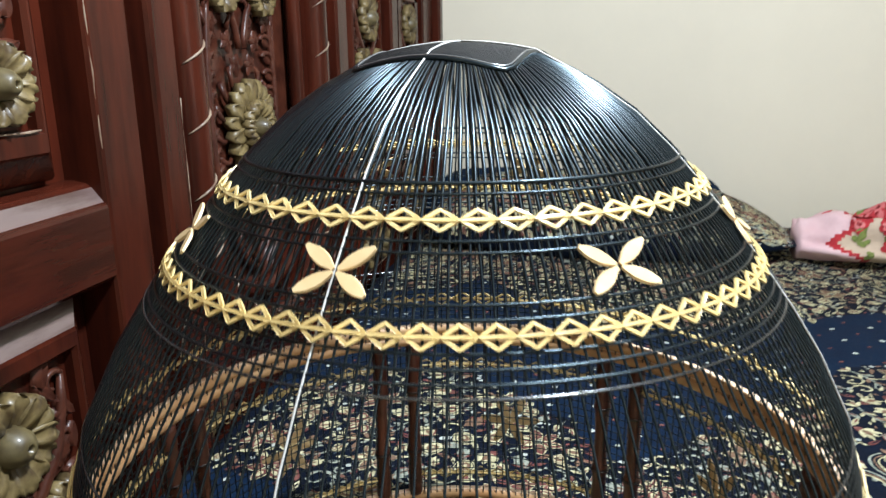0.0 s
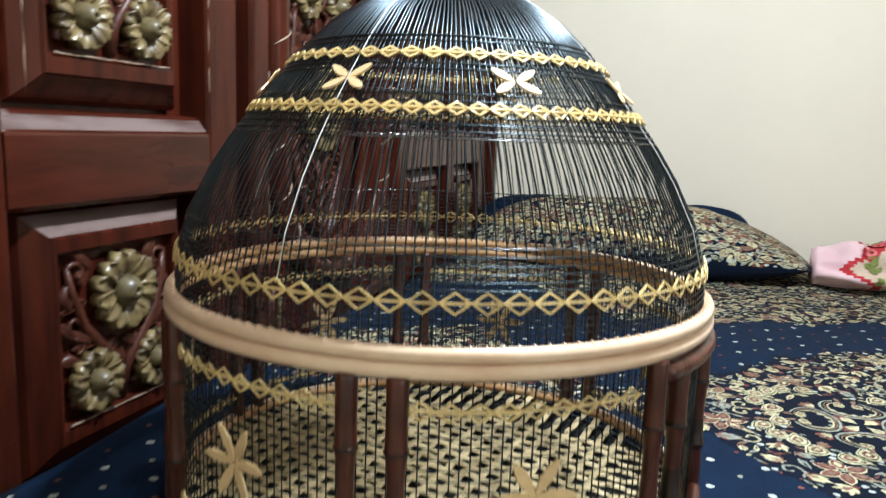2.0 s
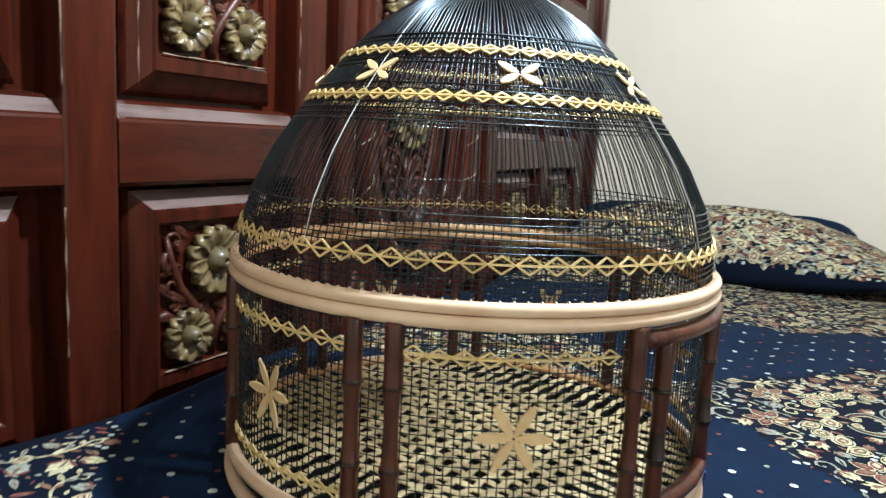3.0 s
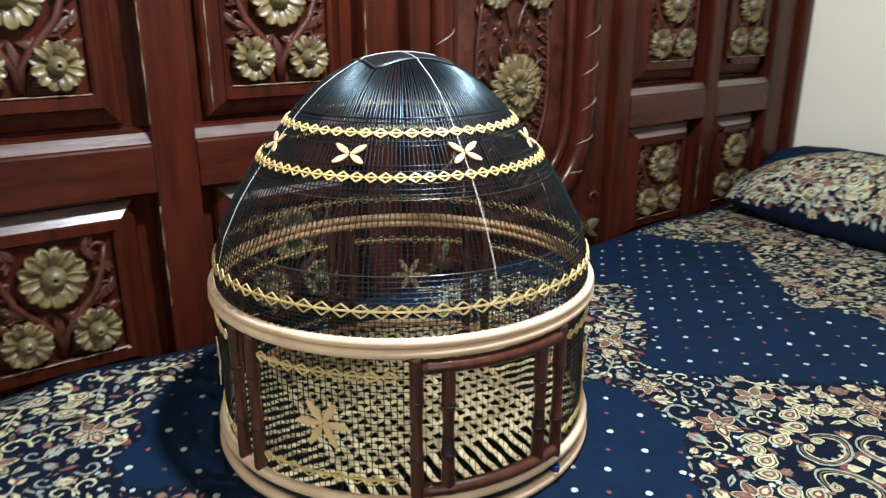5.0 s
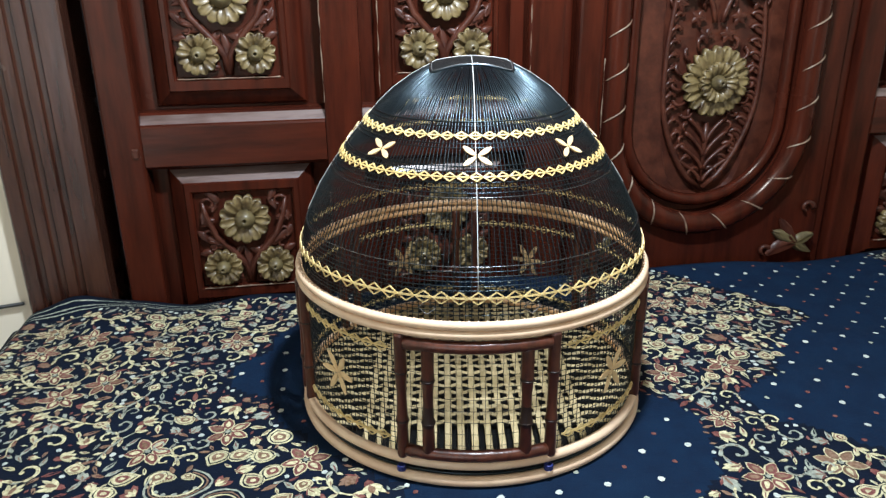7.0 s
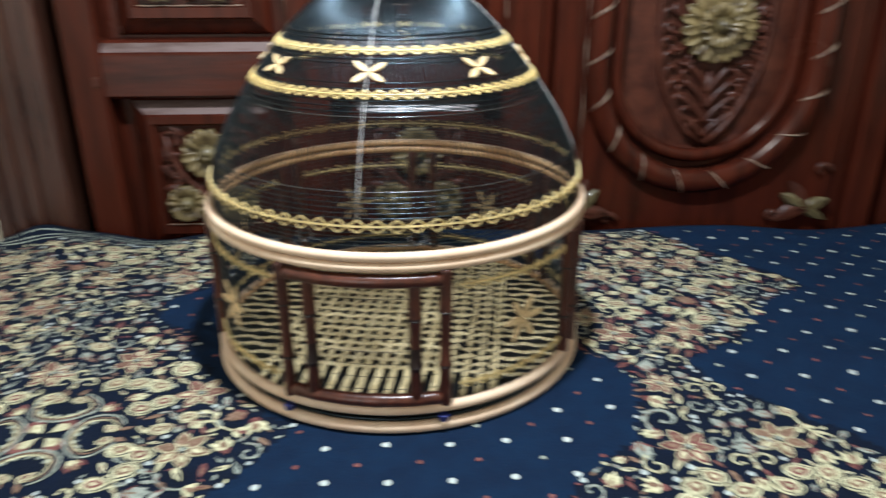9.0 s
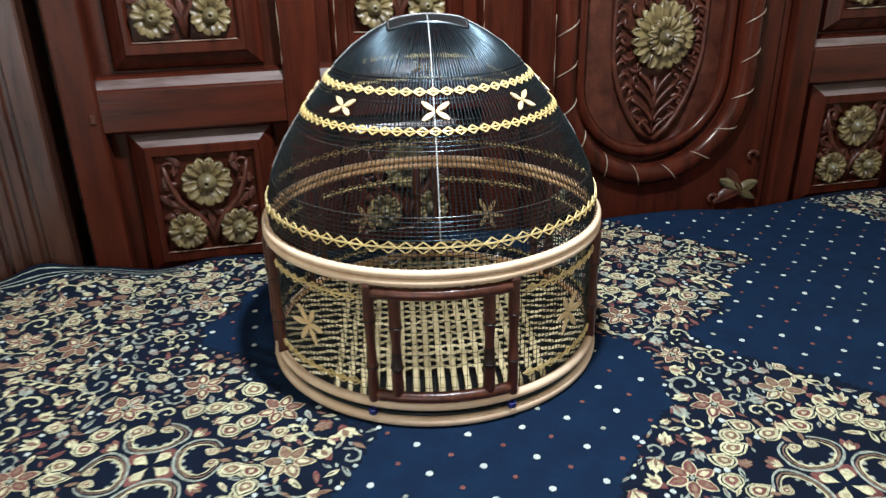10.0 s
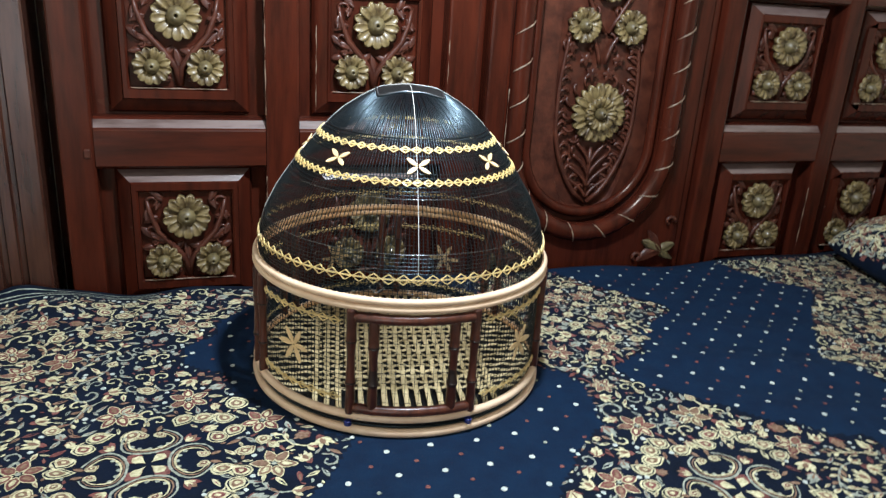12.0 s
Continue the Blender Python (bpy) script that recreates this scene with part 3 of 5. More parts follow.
# leaves in the lower corners of the bay
for s in (-1, 1):
    bx = RX + s * 0.178
    for a, l, w, mt in ((0.15, 0.036, 0.024, M_BOSS), (2.5, 0.044, 0.026, M_BOSS), (-0.7, 0.040, 0.020, M_BOSS), (3.4, 0.05, 0.03, M_CARVE), (2.0, 0.05, 0.022, M_CARVE)):
        v, f = leaf_blob(bx, 0.028, a if s > 0 else math.pi - a, l, w, WY + 0.004, 0.018)
        o = mesh_ob("corner_leaf", v, f, mt, wardrobe, "carved corner leaf with dulled gilding" if mt is M_BOSS else "carved corner leaf", True)
        o.matrix_basis = W0
    for cx, cz, r in ((0.196, 0.085, 0.013), (0.128, 0.012, 0.012)):
        v, f = curl(RX + s * cx, cz, r, 0, 4.5, WY + 0.004, 0.005)
        o = mesh_ob("corner_scroll", v, f, M_CARVE, wardrobe, "", True)
        o.matrix_basis = W0

# fluted casing at the hinge side
casing = tagged(new("door_casing"), "fluted dark mahogany casing beside the wardrobe, scuffed varnish", "casing", kind="structure")
casing.location = (-0.53, WY, FLOOR)
x0, x1 = -0.588, -0.474
prof = [(x0, 0.04), (x0, 0.002), (x0 + 0.003, -0.001)]
for c in (-0.562, -0.537, -0.512):
    prof += [(c - 0.006, -0.001), (c - 0.005, 0.003), (c - 0.003, 0.005), (c + 0.003, 0.005), (c + 0.005, 0.003), (c + 0.006, -0.001)]
prof += [(x1 - 0.003, -0.001), (x1, 0.002), (x1, 0.10)]
bm = bmesh.new()
lo = [bm.verts.new((x, WY + y, FLOOR)) for x, y in prof]
hi = [bm.verts.new((x, WY + y, WZ)) for x, y in prof]
for i in range(len(prof) - 1):
    bm.faces.new((lo[i], lo[i + 1], hi[i + 1], hi[i]))
o = part("fluted_board", bm, M_CASING, casing)
o.matrix_basis = Matrix.Translation((0.53, -WY, -FLOOR))

# ---- bedding ----
SX0, SX1, SY0, SY1 = -0.615, 1.325, -1.55, 0.300


def cloth_z(x, y):
    """Height of the bedsheet: flat under the cage, softly uneven elsewhere."""
    far = smoothstep(0.20, 0.45, math.hypot(x, y))
    z = far * (0.007 * noise.noise((x * 2.1, y * 2.3, 0.3)) + 0.003 * noise.noise((x * 6, y * 6, 2.0)))
    z += far * 0.0016 * (1 - abs(noise.noise((x * 3.1 + y * 1.3, y * 1.1 - x * 0.6, 5.0))) * 2.2)
    drawn = smoothstep(0.30, 0.50, x) * (0.45 + 0.9 * noise.noise((x * 1.7, y * 2.1, 8.0)))
    z += 0.0065 * drawn * math.sin(45 * (y + 0.28 * x + 0.03 * noise.noise((x * 4, y * 3, 6.0))))
    z += 0.0022 * smoothstep(-0.22, -0.36, x) * math.sin(48 * (x + 0.5 * y + 0.05 * noise.noise((x * 3, y * 3, 1.0))))
    z += 0.014 * math.exp(-((x + 0.44) / 0.07) ** 2) * smoothstep(0.20, 0.29, y)
    z += 0.020 * math.exp(-((x + 0.525) / 0.045) ** 2) * smoothstep(0.268, 0.298, y)
    z -= 0.012 * math.exp(-((x + 0.37) / 0.05) ** 2) * smoothstep(0.22, 0.30, y)
    z += 0.004 * smoothstep(0.24, 0.30, y) * math.sin(x * 17)
    edge = smoothstep(SX0 + 0.05, SX0, x)
    return z - 0.03 * edge * edge


mattress = tagged(new("mattress"), "low mattress covered by a navy bedsheet with a floral print", "mattress")
mattress.location = (0.35, -0.6, FLOOR)
part("core", box(SX0 + 0.01, SX1, SY0 + 0.01, SY1 - 0.004, FLOOR, -0.035, 0.02), M_BLUE, mattress).matrix_basis = Matrix.Translation((-0.35, 0.6, -FLOOR))
sheet = tagged(new("bedsheet"), "navy bedsheet printed with cream and red flowers and white dots", "bedsheet")
sheet.location = (0.35, -0.6, 0)
S0 = Matrix.Translation((-0.35, 0.6, 0))
nx, ny = 300, 285
verts, faces = [], []
for j in range(ny + 1):
    for i in range(nx + 1):
        x, y = SX0 + (SX1 - SX0) * i / nx, SY0 + (SY1 - SY0) * j / ny
        verts.append((x, y, cloth_z(x, y)))
for j in range(ny):
    for i in range(nx):
        a = j * (nx + 1) + i
        faces.append((a, a + 1, a + nx + 2, a + nx + 1))
ring = [i for i in range(nx + 1)] + [j * (nx + 1) + nx for j in range(1, ny + 1)] + [ny * (nx + 1) + i for i in range(nx - 1, -1, -1)] + [j * (nx + 1) for j in range(ny - 1, 0, -1)]
m = len(verts)
verts += [(verts[i][0] + 0.008 * noise.noise((verts[i][0] * 5, verts[i][1] * 5, 1)), verts[i][1] if verts[i][1] > SY1 - 0.01 else verts[i][1] + 0.008 * noise.noise((verts[i][0] * 5, verts[i][1] * 5, 7)), -0.10) for i in ring]
for k in range(len(ring)):
    l = (k + 1) % len(ring)
    faces.append((ring[l], ring[k], m + k, m + l))

# print: where the plain dotted fields lie
PLAIN = [
    [(-0.10, 0.31), (-0.115, 0.284), (-0.147, 0.237), (-0.187, 0.211), (-0.232, 0.165), (-0.238, 0.122), (-0.286, 0.085), (-0.284, 0.039), (-0.236, -0.002), (-0.21, -0.062),
     (-0.174, -0.107), (-0.095, -0.178), (-0.127, -0.233), (-0.166, -0.282), (-0.24, -0.36), (-0.27, -0.46), (-0.2, -0.6), (-0.05, -0.62), (0.03, -0.5), (0.07, -0.40), (0.084, -0.339), (0.145, -0.266),
     (0.205, -0.217), (0.225, -0.15), (0.240, -0.112), (0.20, -0.06), (0.16, 0.0), (0.12, 0.10), (0.20, 0.20), (0.22, 0.31)],
    [(0.293, -0.086), (0.375, -0.05), (0.406, 0.016), (0.516, 0.094), (0.428, 0.215), (0.37, 0.29), (0.36, 0.31), (0.74, 0.31), (0.75, 0.276), (0.797, 0.179), (0.85, 0.12), (0.72, -0.02), (0.66, -0.1),
     (0.70, -0.25), (0.78, -0.43), (0.80, -0.62), (0.64, -0.55), (0.539, -0.31), (0.45, -0.26), (0.405, -0.235), (0.369, -0.185), (0.316, -0.144)],
]


def is_plain(x, y):
    wob = 0.006 * math.sin(x * 60) * math.cos(y * 55)
    return any(inside(p, x + wob, y + wob) for p in PLAIN)


cloth_mats = [0 if len(f) != 4 or f[0] >= m or f[2] >= m or is_plain(verts[f[0]][0], verts[f[0]][1]) else 1 for f in faces]
top = mesh_ob("cloth", verts, faces, [M_BLUE, M_NAVY], sheet, "", True, cloth_mats)
top.matrix_basis = S0


class Print:
    """Flat printed motifs, laid on a surface by a map from (u, v) to a point."""

    def __init__(self, place):
        self.place, self.v, self.f, self.m = place, [], [], []

    def poly(self, pts, mat, lift):
        b = len(self.v)
        for u, w in pts:
            j = 0.0011 * noise.noise((u * 330, w * 330, 3.0)), 0.0011 * noise.noise((u * 330, w * 330, 9.0))
            self.v.append(self.place(u + j[0], w + j[1], lift))
        self.f.append(tuple(range(b, b + len(pts))))
        self.m.append(mat)

    def petal(self, x, y, a, l, w, mat, lift, n=5, tip=1.0):
        c, s = math.cos(a), math.sin(a)
        pts = []
        for i in range(n + 1):
            t = i / n
            pts.append((t * l, 0.5 * w * math.sin(math.pi * t ** tip) ** 0.75 if 0 < t < 1 else 0))
        pts += [(p, -q) for p, q in pts[-2:0:-1]]
        self.poly([(x + p * c - q * s, y + p * s + q * c) for p, q in pts], mat, lift)

    def blossom(self, x, y, r, a, main):
        for k in range(6):
            w = a + k * math.pi / 3 + random.uniform(-0.08, 0.08)
            self.petal(x + 0.13 * r * math.cos(w), y + 0.13 * r * math.sin(w), w, r * 0.87, r * 0.52, 0, 1, 7, 0.8)
            self.petal(x + 0.18 * r * math.cos(w), y + 0.18 * r * math.sin(w), w, r * 0.76, r * 0.43, 1 if main == 0 else 2, 2, 6, 0.8)
            self.petal(x + 0.30 * r * math.cos(w), y + 0.30 * r * math.sin(w), w, r * 0.46, r * 0.21, rnd.choice((0, 1)), 3, 5, 0.8)
        self.disc(x, y, r * 0.11, 3, 4)

    def disc(self, x, y, r, mat, lift, n=7):
        self.poly([(x + r * math.cos(2 * math.pi * k / n), y + r * math.sin(2 * math.pi * k / n)) for k in range(n)], mat, lift)

    def drop(self, x, y, r, a):
        core = random.choice((2, 1, 1))
        for k, (s, mat) in enumerate(((1.0, 0), (0.84, 4 if r > 0.011 else 1), (0.74, 0), (0.50, core), (0.22, 0))):
            pts = []
            for i in range(11):
                w = 2 * math.pi * i / 11
                q = r * s * (1 + 0.50 * math.exp(-(min(w, 2 * math.pi - w) / 0.42) ** 2)) * random.uniform(0.93, 1.07)
                pts.append((x + q * math.cos(w + a), y + q * 0.85 * math.sin(w + a)))
            self.poly(pts, mat, 1 + k)

    def ribbon(self, pts, widths, mat, lift=2):
        left, right = [], []
        for i, (x, y) in enumerate(pts):
            xa, ya = pts[max(0, i - 1)]
            xb, yb = pts[min(len(pts) - 1, i + 1)]
            d = math.hypot(xb - xa, yb - ya) or 1.0
            nx_, ny_ = -(yb - ya) / d * widths[i] / 2, (xb - xa) / d * widths[i] / 2
            left.append((x + nx_, y + ny_))
            right.append((x - nx_, y - ny_))
        for i in range(len(pts) - 1):
            self.poly([left[i], left[i + 1], right[i + 1], right[i]], mat, lift)

    def scroll(self, x, y, r, a, mat, flip):
        """An S-shaped tendril with a curled end and two leaves."""
        pts = []
        for i in range(15):
            t = i / 14
            w = a + flip * (t * 5.0)
            q = r * (1.0 - 0.74 * t)
            pts.append((x + q * math.cos(w), y + q * math.sin(w)))
        ws = [r * (0.08 + 0.14 * math.sin(math.pi * min(1, 0.05 + 0.9 * k / 14))) for k in range(15)]
        self.ribbon(pts, ws, mat)
        self.disc(pts[-1][0], pts[-1][1], r * 0.15, mat, 2)
        tx, ty = pts[0]
        back = a - flip * 1.45
        self.petal(tx, ty, back, r * 1.15, r * 0.42, mat, 2, 5, 1.4)
        self.petal(tx, ty, back + flip * 0.75, r * 0.75, r * 0.34, 1 if mat == 0 else mat, 1, 4, 1.4)

    def spray(self, x, y, r, a, mat):
        for k in range(-2, 3):
            self.petal(x + 0.1 * r * k * math.sin(a), y - 0.1 * r * k * math.cos(a), a + k * 0.40, r * (1 - 0.14 * abs(k)), r * 0.31, mat, 1, 5, 1.35)
            if k % 2 == 0:
                self.petal(x, y, a + k * 0.40, r * 0.6, r * 0.12, 2 if k else 1, 2, 3, 1.3)

    def branch(self, pts, rnd):
        """A running tendril with leaves at its joints, a curl at one end and a bud at the other."""
        n = len(pts)
        mat = rnd.choice((0, 0, 3))
        fine = []
        for i in range(n - 1):
            for q in range(4):
                t = q / 4
                p0, p1, p2, p3 = pts[max(0, i - 1)], pts[i], pts[i + 1], pts[min(n - 1, i + 2)]
                fine.append(tuple(0.5 * (2 * b + (c - a) * t + (2 * a - 5 * b + 4 * c - d) * t * t + (3 * b - a - 3 * c + d) * t ** 3) for a, b, c, d in zip(p0, p1, p2, p3)))
        fine.append(pts[-1])
        self.ribbon(fine, [0.0015 + 0.0014 * math.sin(math.pi * k / (len(fine) - 1)) for k in range(len(fine))], mat)
        for i in range(1, n):
            x, y = pts[i]
            w = math.atan2(pts[i][1] - pts[i - 1][1], pts[i][0] - pts[i - 1][0])
            for s in (1, -1):
                l = rnd.uniform(0.011, 0.016)
                self.petal(x, y, w + s * rnd.uniform(0.55, 0.95), l, l * 0.36, rnd.choice((0, 0, 3, 1)), 3, 6, 1.35)
                if rnd.random() < 0.6:
                    self.petal(x, y, w + s * 0.75, l * 0.62, l * 0.11, rnd.choice((1, 2)), 4, 4, 1.3)
        x, y = pts[0]
        w = math.atan2(pts[0][1] - pts[1][1], pts[0][0] - pts[1][0])
        if rnd.random() < 0.5:
            self.drop(x + 0.006 * math.cos(w), y + 0.006 * math.sin(w), 0.0075, w)
        else:
            for q in (-0.6, 0, 0.6):
                self.petal(x, y, w + q, 0.014, 0.0055, 0 if q else rnd.choice((1, 2)), 3, 5, 1.1)
        x, y = pts[-1]
        w = math.atan2(pts[-1][1] - pts[-2][1], pts[-1][0] - pts[-2][0])
        flip = rnd.choice((-1, 1))
        cx, cy = x - 0.0055 * math.sin(w) * flip, y + 0.0055 * math.cos(w) * flip
        sp = [(cx + 0.0055 * (1 - 0.6 * k / 10) * math.cos(w - flip * 1.57 + flip * k * 0.48), cy + 0.0055 * (1 - 0.6 * k / 10) * math.sin(w - flip * 1.57 + flip * k * 0.48)) for k in range(11)]
        self.ribbon(sp, [0.0016] * 11, mat)

    def medallion(self, x, y, a):
        """Four open double-lined loops round a cross of hearts, a pair of volutes in each mouth."""
        for k in range(4):
            w = a + k * math.pi / 2
            er, et = (math.cos(w), math.sin(w)), (-math.sin(w), math.cos(w))

            def at(p, q):
                return (x + p * er[0] + q * et[0], y + p * er[1] + q * et[1])
            for scale, wide, mat, gape in ((1.0, 0.0025, 3, 0.42), (0.86, 0.0016, 1, 0.50), (0.74, 0.0019, 0, 0.62)):
                pts = []
                for i in range(27):
                    u = gape + (2 * math.pi - 2 * gape) * i / 26
                    pts.append(at(0.044 + 0.0235 * scale * math.cos(u), 0.0315 * scale * math.sin(u) * (1 + 0.05 * math.sin(3 * u))))
                self.ribbon(pts, [wide * (0.75 + 0.4 * math.sin(math.pi * i / 26)) for i in range(27)], mat, 3)
            for q in range(5):
                v = math.pi + (q - 2) * 0.52
                px, py = at(0.044 + 0.0125 * math.cos(v), 0.0185 * math.sin(v))
                self.petal(px, py, w + v, 0.0068, 0.0052, 3, 2, 5, 0.6)
            for s in (1, -1):
                cx, cy = at(0.056, s * 0.0088)
                self.drop(cx, cy, 0.0066, w + s * 2.4)
                p, q = at(0.062, s * 0.0060)
                self.petal(p, q, w + s * 0.35, 0.013, 0.0052, 1, 2, 5, 1.0)
            v = w + math.pi / 4
            for q, (l, wd, mat) in enumerate(((0.026, 0.018, 2), (0.019, 0.0125, 0))):
                self.petal(x + 0.004 * math.cos(v), y + 0.004 * math.sin(v), v, l, wd, mat, 2 + q, 6, 1.9)
            # fan of red and tan at the corners between two loops
            fx, fy = x + 0.052 * math.cos(v), y + 0.052 * math.sin(v)
            for q in (-0.5, 0, 0.5):
                self.petal(fx, fy, v + q, 0.017, 0.0075, 2 if q else 1, 1, 5, 1.2)
                self.petal(fx, fy, v + q, 0.011, 0.0036, 0, 2, 4, 1.1)

    def flare(self, x, y, r, a):
        """A pale bird-like bloom: a full heart with swept points and a brown calyx."""
        self.petal(x - r * 0.9 * math.cos(a), y - r * 0.9 * math.sin(a), a, r * 1.3, r * 0.7, 2, 1, 5, 0.8)
        for q, l in ((-0.75, 1.15), (-0.3, 1.5), (0.2, 1.3), (0.65, 1.4), (1.05, 0.9)):
            self.petal(x - r * 0.35 * math.cos(a), y - r * 0.35 * math.sin(a), a + q, r * l, r * 0.40, 0, 2, 5, 1.1)
        self.petal(x - r * 0.3 * math.cos(a), y - r * 0.3 * math.sin(a), a, r * 0.9, r * 0.5, 1, 3, 5, 1.2)

    def swirl(self, x, y, r, a, flip, mat):
        """An acanthus scroll: a swelling stem that curls in, with leaves along its back."""
        pts = []
        for i in range(19):
            t = i / 18
            w = a + flip * (5.6 * t)
            q = r * (1.25 - 0.95 * t)
            pts.append((x + q * math.cos(w), y + q * math.sin(w)))
        self.ribbon(pts, [r * (0.10 + 0.20 * math.sin(math.pi * min(1.0, 1.05 * i / 18)) ** 1.5) for i in range(19)], mat, 3)
        self.disc(pts[-1][0], pts[-1][1], r * 0.20, mat, 3)
        for i, l in ((1, 1.2), (3, 1.0), (5, 0.85), (8, 0.6)):
            px, py = pts[i]
            w = math.atan2(pts[i + 1][1] - py, pts[i + 1][0] - px) + math.pi - flip * 0.35
            self.petal(px, py, w, r * l, r * 0.34, 3 if i == 3 else mat, 2, 5, 1.3)
            self.petal(px, py, w, r * l * 0.6, r * 0.10, 1, 3, 3, 1.3)

    def column(self, x, y0, y1, step, half, test, took):
        """Mirrored pairs of scrolls up a middle line."""
        y, k = y0, 0
        while y < y1:
            for s in (1, -1):
                cx = x + s * half * (1.0 if k % 2 else 0.62)
                if test(cx, y):
                    if k % 3 == 2:
                        self.spray(cx - s * 0.006, y - 0.008, 0.017, 1.57 - s * 0.5, 3)
                    else:
                        self.swirl(cx, y, 0.0092, 1.57 + s * 1.9, s * (1 if k % 2 else -1), 3 if k % 2 else 0)
                    took(cx, y, 0.0105)
            y += step
            k += 1

    def fill(self, test, x0, x1, y0, y1, rnd, dense=1.0, blossoms=(), drops=(), medallions=(), flares=(), columns=()):
        """Places the given motifs, then fills where test() holds with motifs of falling size."""
        cell = 0.03
        grid = {}

        def free(x, y, r):
            reach = r + (0.10 if medallions else 0.024)
            for i in range(int((x - reach) // cell), int((x + reach) // cell) + 1):
                for j in range(int((y - reach) // cell), int((y + reach) // cell) + 1):
                    for px, py, pr in grid.get((i, j), ()):
                        if (px - x) ** 2 + (py - y) ** 2 < (pr + r) ** 2:
                            return False
            return True

        def take(x, y, r):
            grid.setdefault((int(x // cell), int(y // cell)), []).append((x, y, r))
        for x, y, a in medallions:
            self.medallion(x, y, a)
            grid.setdefault((int(x // cell), int(y // cell)), []).append((x, y, 0.076))
        for k, (x, y) in enumerate(blossoms):
            self.blossom(x, y, 0.0262, k * 1.7, 2 if k % 6 else 0)
            take(x, y, 0.0225)
        for k, (x, y) in enumerate(drops):
            self.drop(x, y, 0.0124, k * 2.1)
            take(x, y, 0.0100)
        for k, (x, y, a) in enumerate(flares):
            self.flare(x, y, 0.0125, a)
            take(x, y, 0.0125)
        for c in columns:
            self.column(*c, test, take)
        area = (x1 - x0) * (y1 - y0)
        for _ in range(int(170 * area * dense)):
            x, y = rnd.uniform(x0, x1), rnd.uniform(y0, y1)
            if free(x, y, 0.033) and all(test(x + p, y + q) for p, q in ((0.02, 0), (-0.02, 0), (0, 0.02), (0, -0.02))):
                self.blossom(x, y, 0.0250, rnd.uniform(0, 6.28), rnd.choice((0, 2, 2)))
                take(x, y, 0.0225)
        for _ in range(int(900 * area * dense)):
            x, y, a = rnd.uniform(x0, x1), rnd.uniform(y0, y1), rnd.uniform(0, 6.283)
            bend = rnd.uniform(-0.55, 0.55)
            pts, ok = [], True
            for k in range(rnd.choice((4, 5, 5, 6))):
                if not (free(x, y, 0.0062) and test(x, y) and test(x + 0.009 * math.cos(a), y + 0.009 * math.sin(a))):
                    ok = False
                    break
                pts.append((x, y))
                x, y, a = x + 0.0125 * math.cos(a), y + 0.0125 * math.sin(a), a + bend
                bend *= 0.8
            if ok:
                self.branch(pts, rnd)
                for p in pts:
                    take(p[0], p[1], 0.0082)
        for kind, r, tries in (("blossom", 0.0225, 120), ("flare", 0.0150, 500), ("drop", 0.0125, 320), ("swirl", 0.0165, 700), ("spray", 0.0150, 1200), ("swirl", 0.0125, 900), ("drop", 0.0092, 500), ("spray", 0.0115, 3500), ("scroll", 0.0100, 700), ("leaf", 0.0085, 14000), ("spray", 0.0080, 5000), ("leaf", 0.0060, 16000), ("dot", 0.0042, 7000), ("bit", 0.0036, 20000)):
            for _ in range(int(tries * area * dense)):
                x, y = rnd.uniform(x0, x1), rnd.uniform(y0, y1)
                s = r * rnd.uniform(0.82, 1.15)
                if not free(x, y, s * 0.72):
                    continue
                if not (test(x, y) and (s < 0.005 or (test(x + s, y) and test(x - s, y) and test(x, y + s) and test(x, y - s)))):
                    continue
                take(x, y, s * 0.84)
                a = rnd.uniform(0, 6.283)
                mat = rnd.choice((0, 0, 0, 1, 3, 3))
                if kind == "blossom":
                    self.blossom(x, y, s * 1.05, a, rnd.choice((0, 2, 2, 2)))
                elif kind == "drop":
                    self.drop(x, y, s, a)
                elif kind == "flare":
                    self.flare(x, y, s * 0.95, a)
                elif kind == "swirl":
                    self.swirl(x, y, s * 0.78, a, rnd.choice((-1, 1)), rnd.choice((0, 0, 3)))
                elif kind == "scroll":
                    self.scroll(x, y, s, a, rnd.choice((0, 3, 3)), rnd.choice((-1, 1)))
                elif kind == "spray":
                    self.spray(x - 0.75 * s * math.cos(a), y - 0.75 * s * math.sin(a), s * 1.8, a, mat)
                elif kind == "dot":
                    self.disc(x, y, s * 0.75, 5, 2)
                elif kind == "leaf":
                    self.petal(x - s * math.cos(a), y - s * math.sin(a), a, s * 2.2, s * 0.72, rnd.choice((0, 0, 1, 2, 3, 3)), 1, 5, 1.3)
                    self.petal(x - 0.7 * s * math.cos(a), y - 0.7 * s * math.sin(a), a, s * 1.3, s * 0.24, rnd.choice((1, 2, 4)), 2, 3, 1.2)
                else:
                    self.petal(x - s * math.cos(a), y - s * math.sin(a), a, s * 2, s * 0.9, rnd.choice((0, 1, 2, 3, 3)), 1, 3)

    def make(self, name, parent, label):
        o = mesh_ob(name, self.v, self.f, [M_P_CREAM, M_P_TAN, M_P_RED, M_P_PALE, M_NAVY, M_P_DOT], parent, label, False, self.m)
        return tagged(o, kind="stuff")


def on_sheet(u, v, lift):
    return (u, v, cloth_z(u, v) + 0.00045 + 0.0002 * lift)


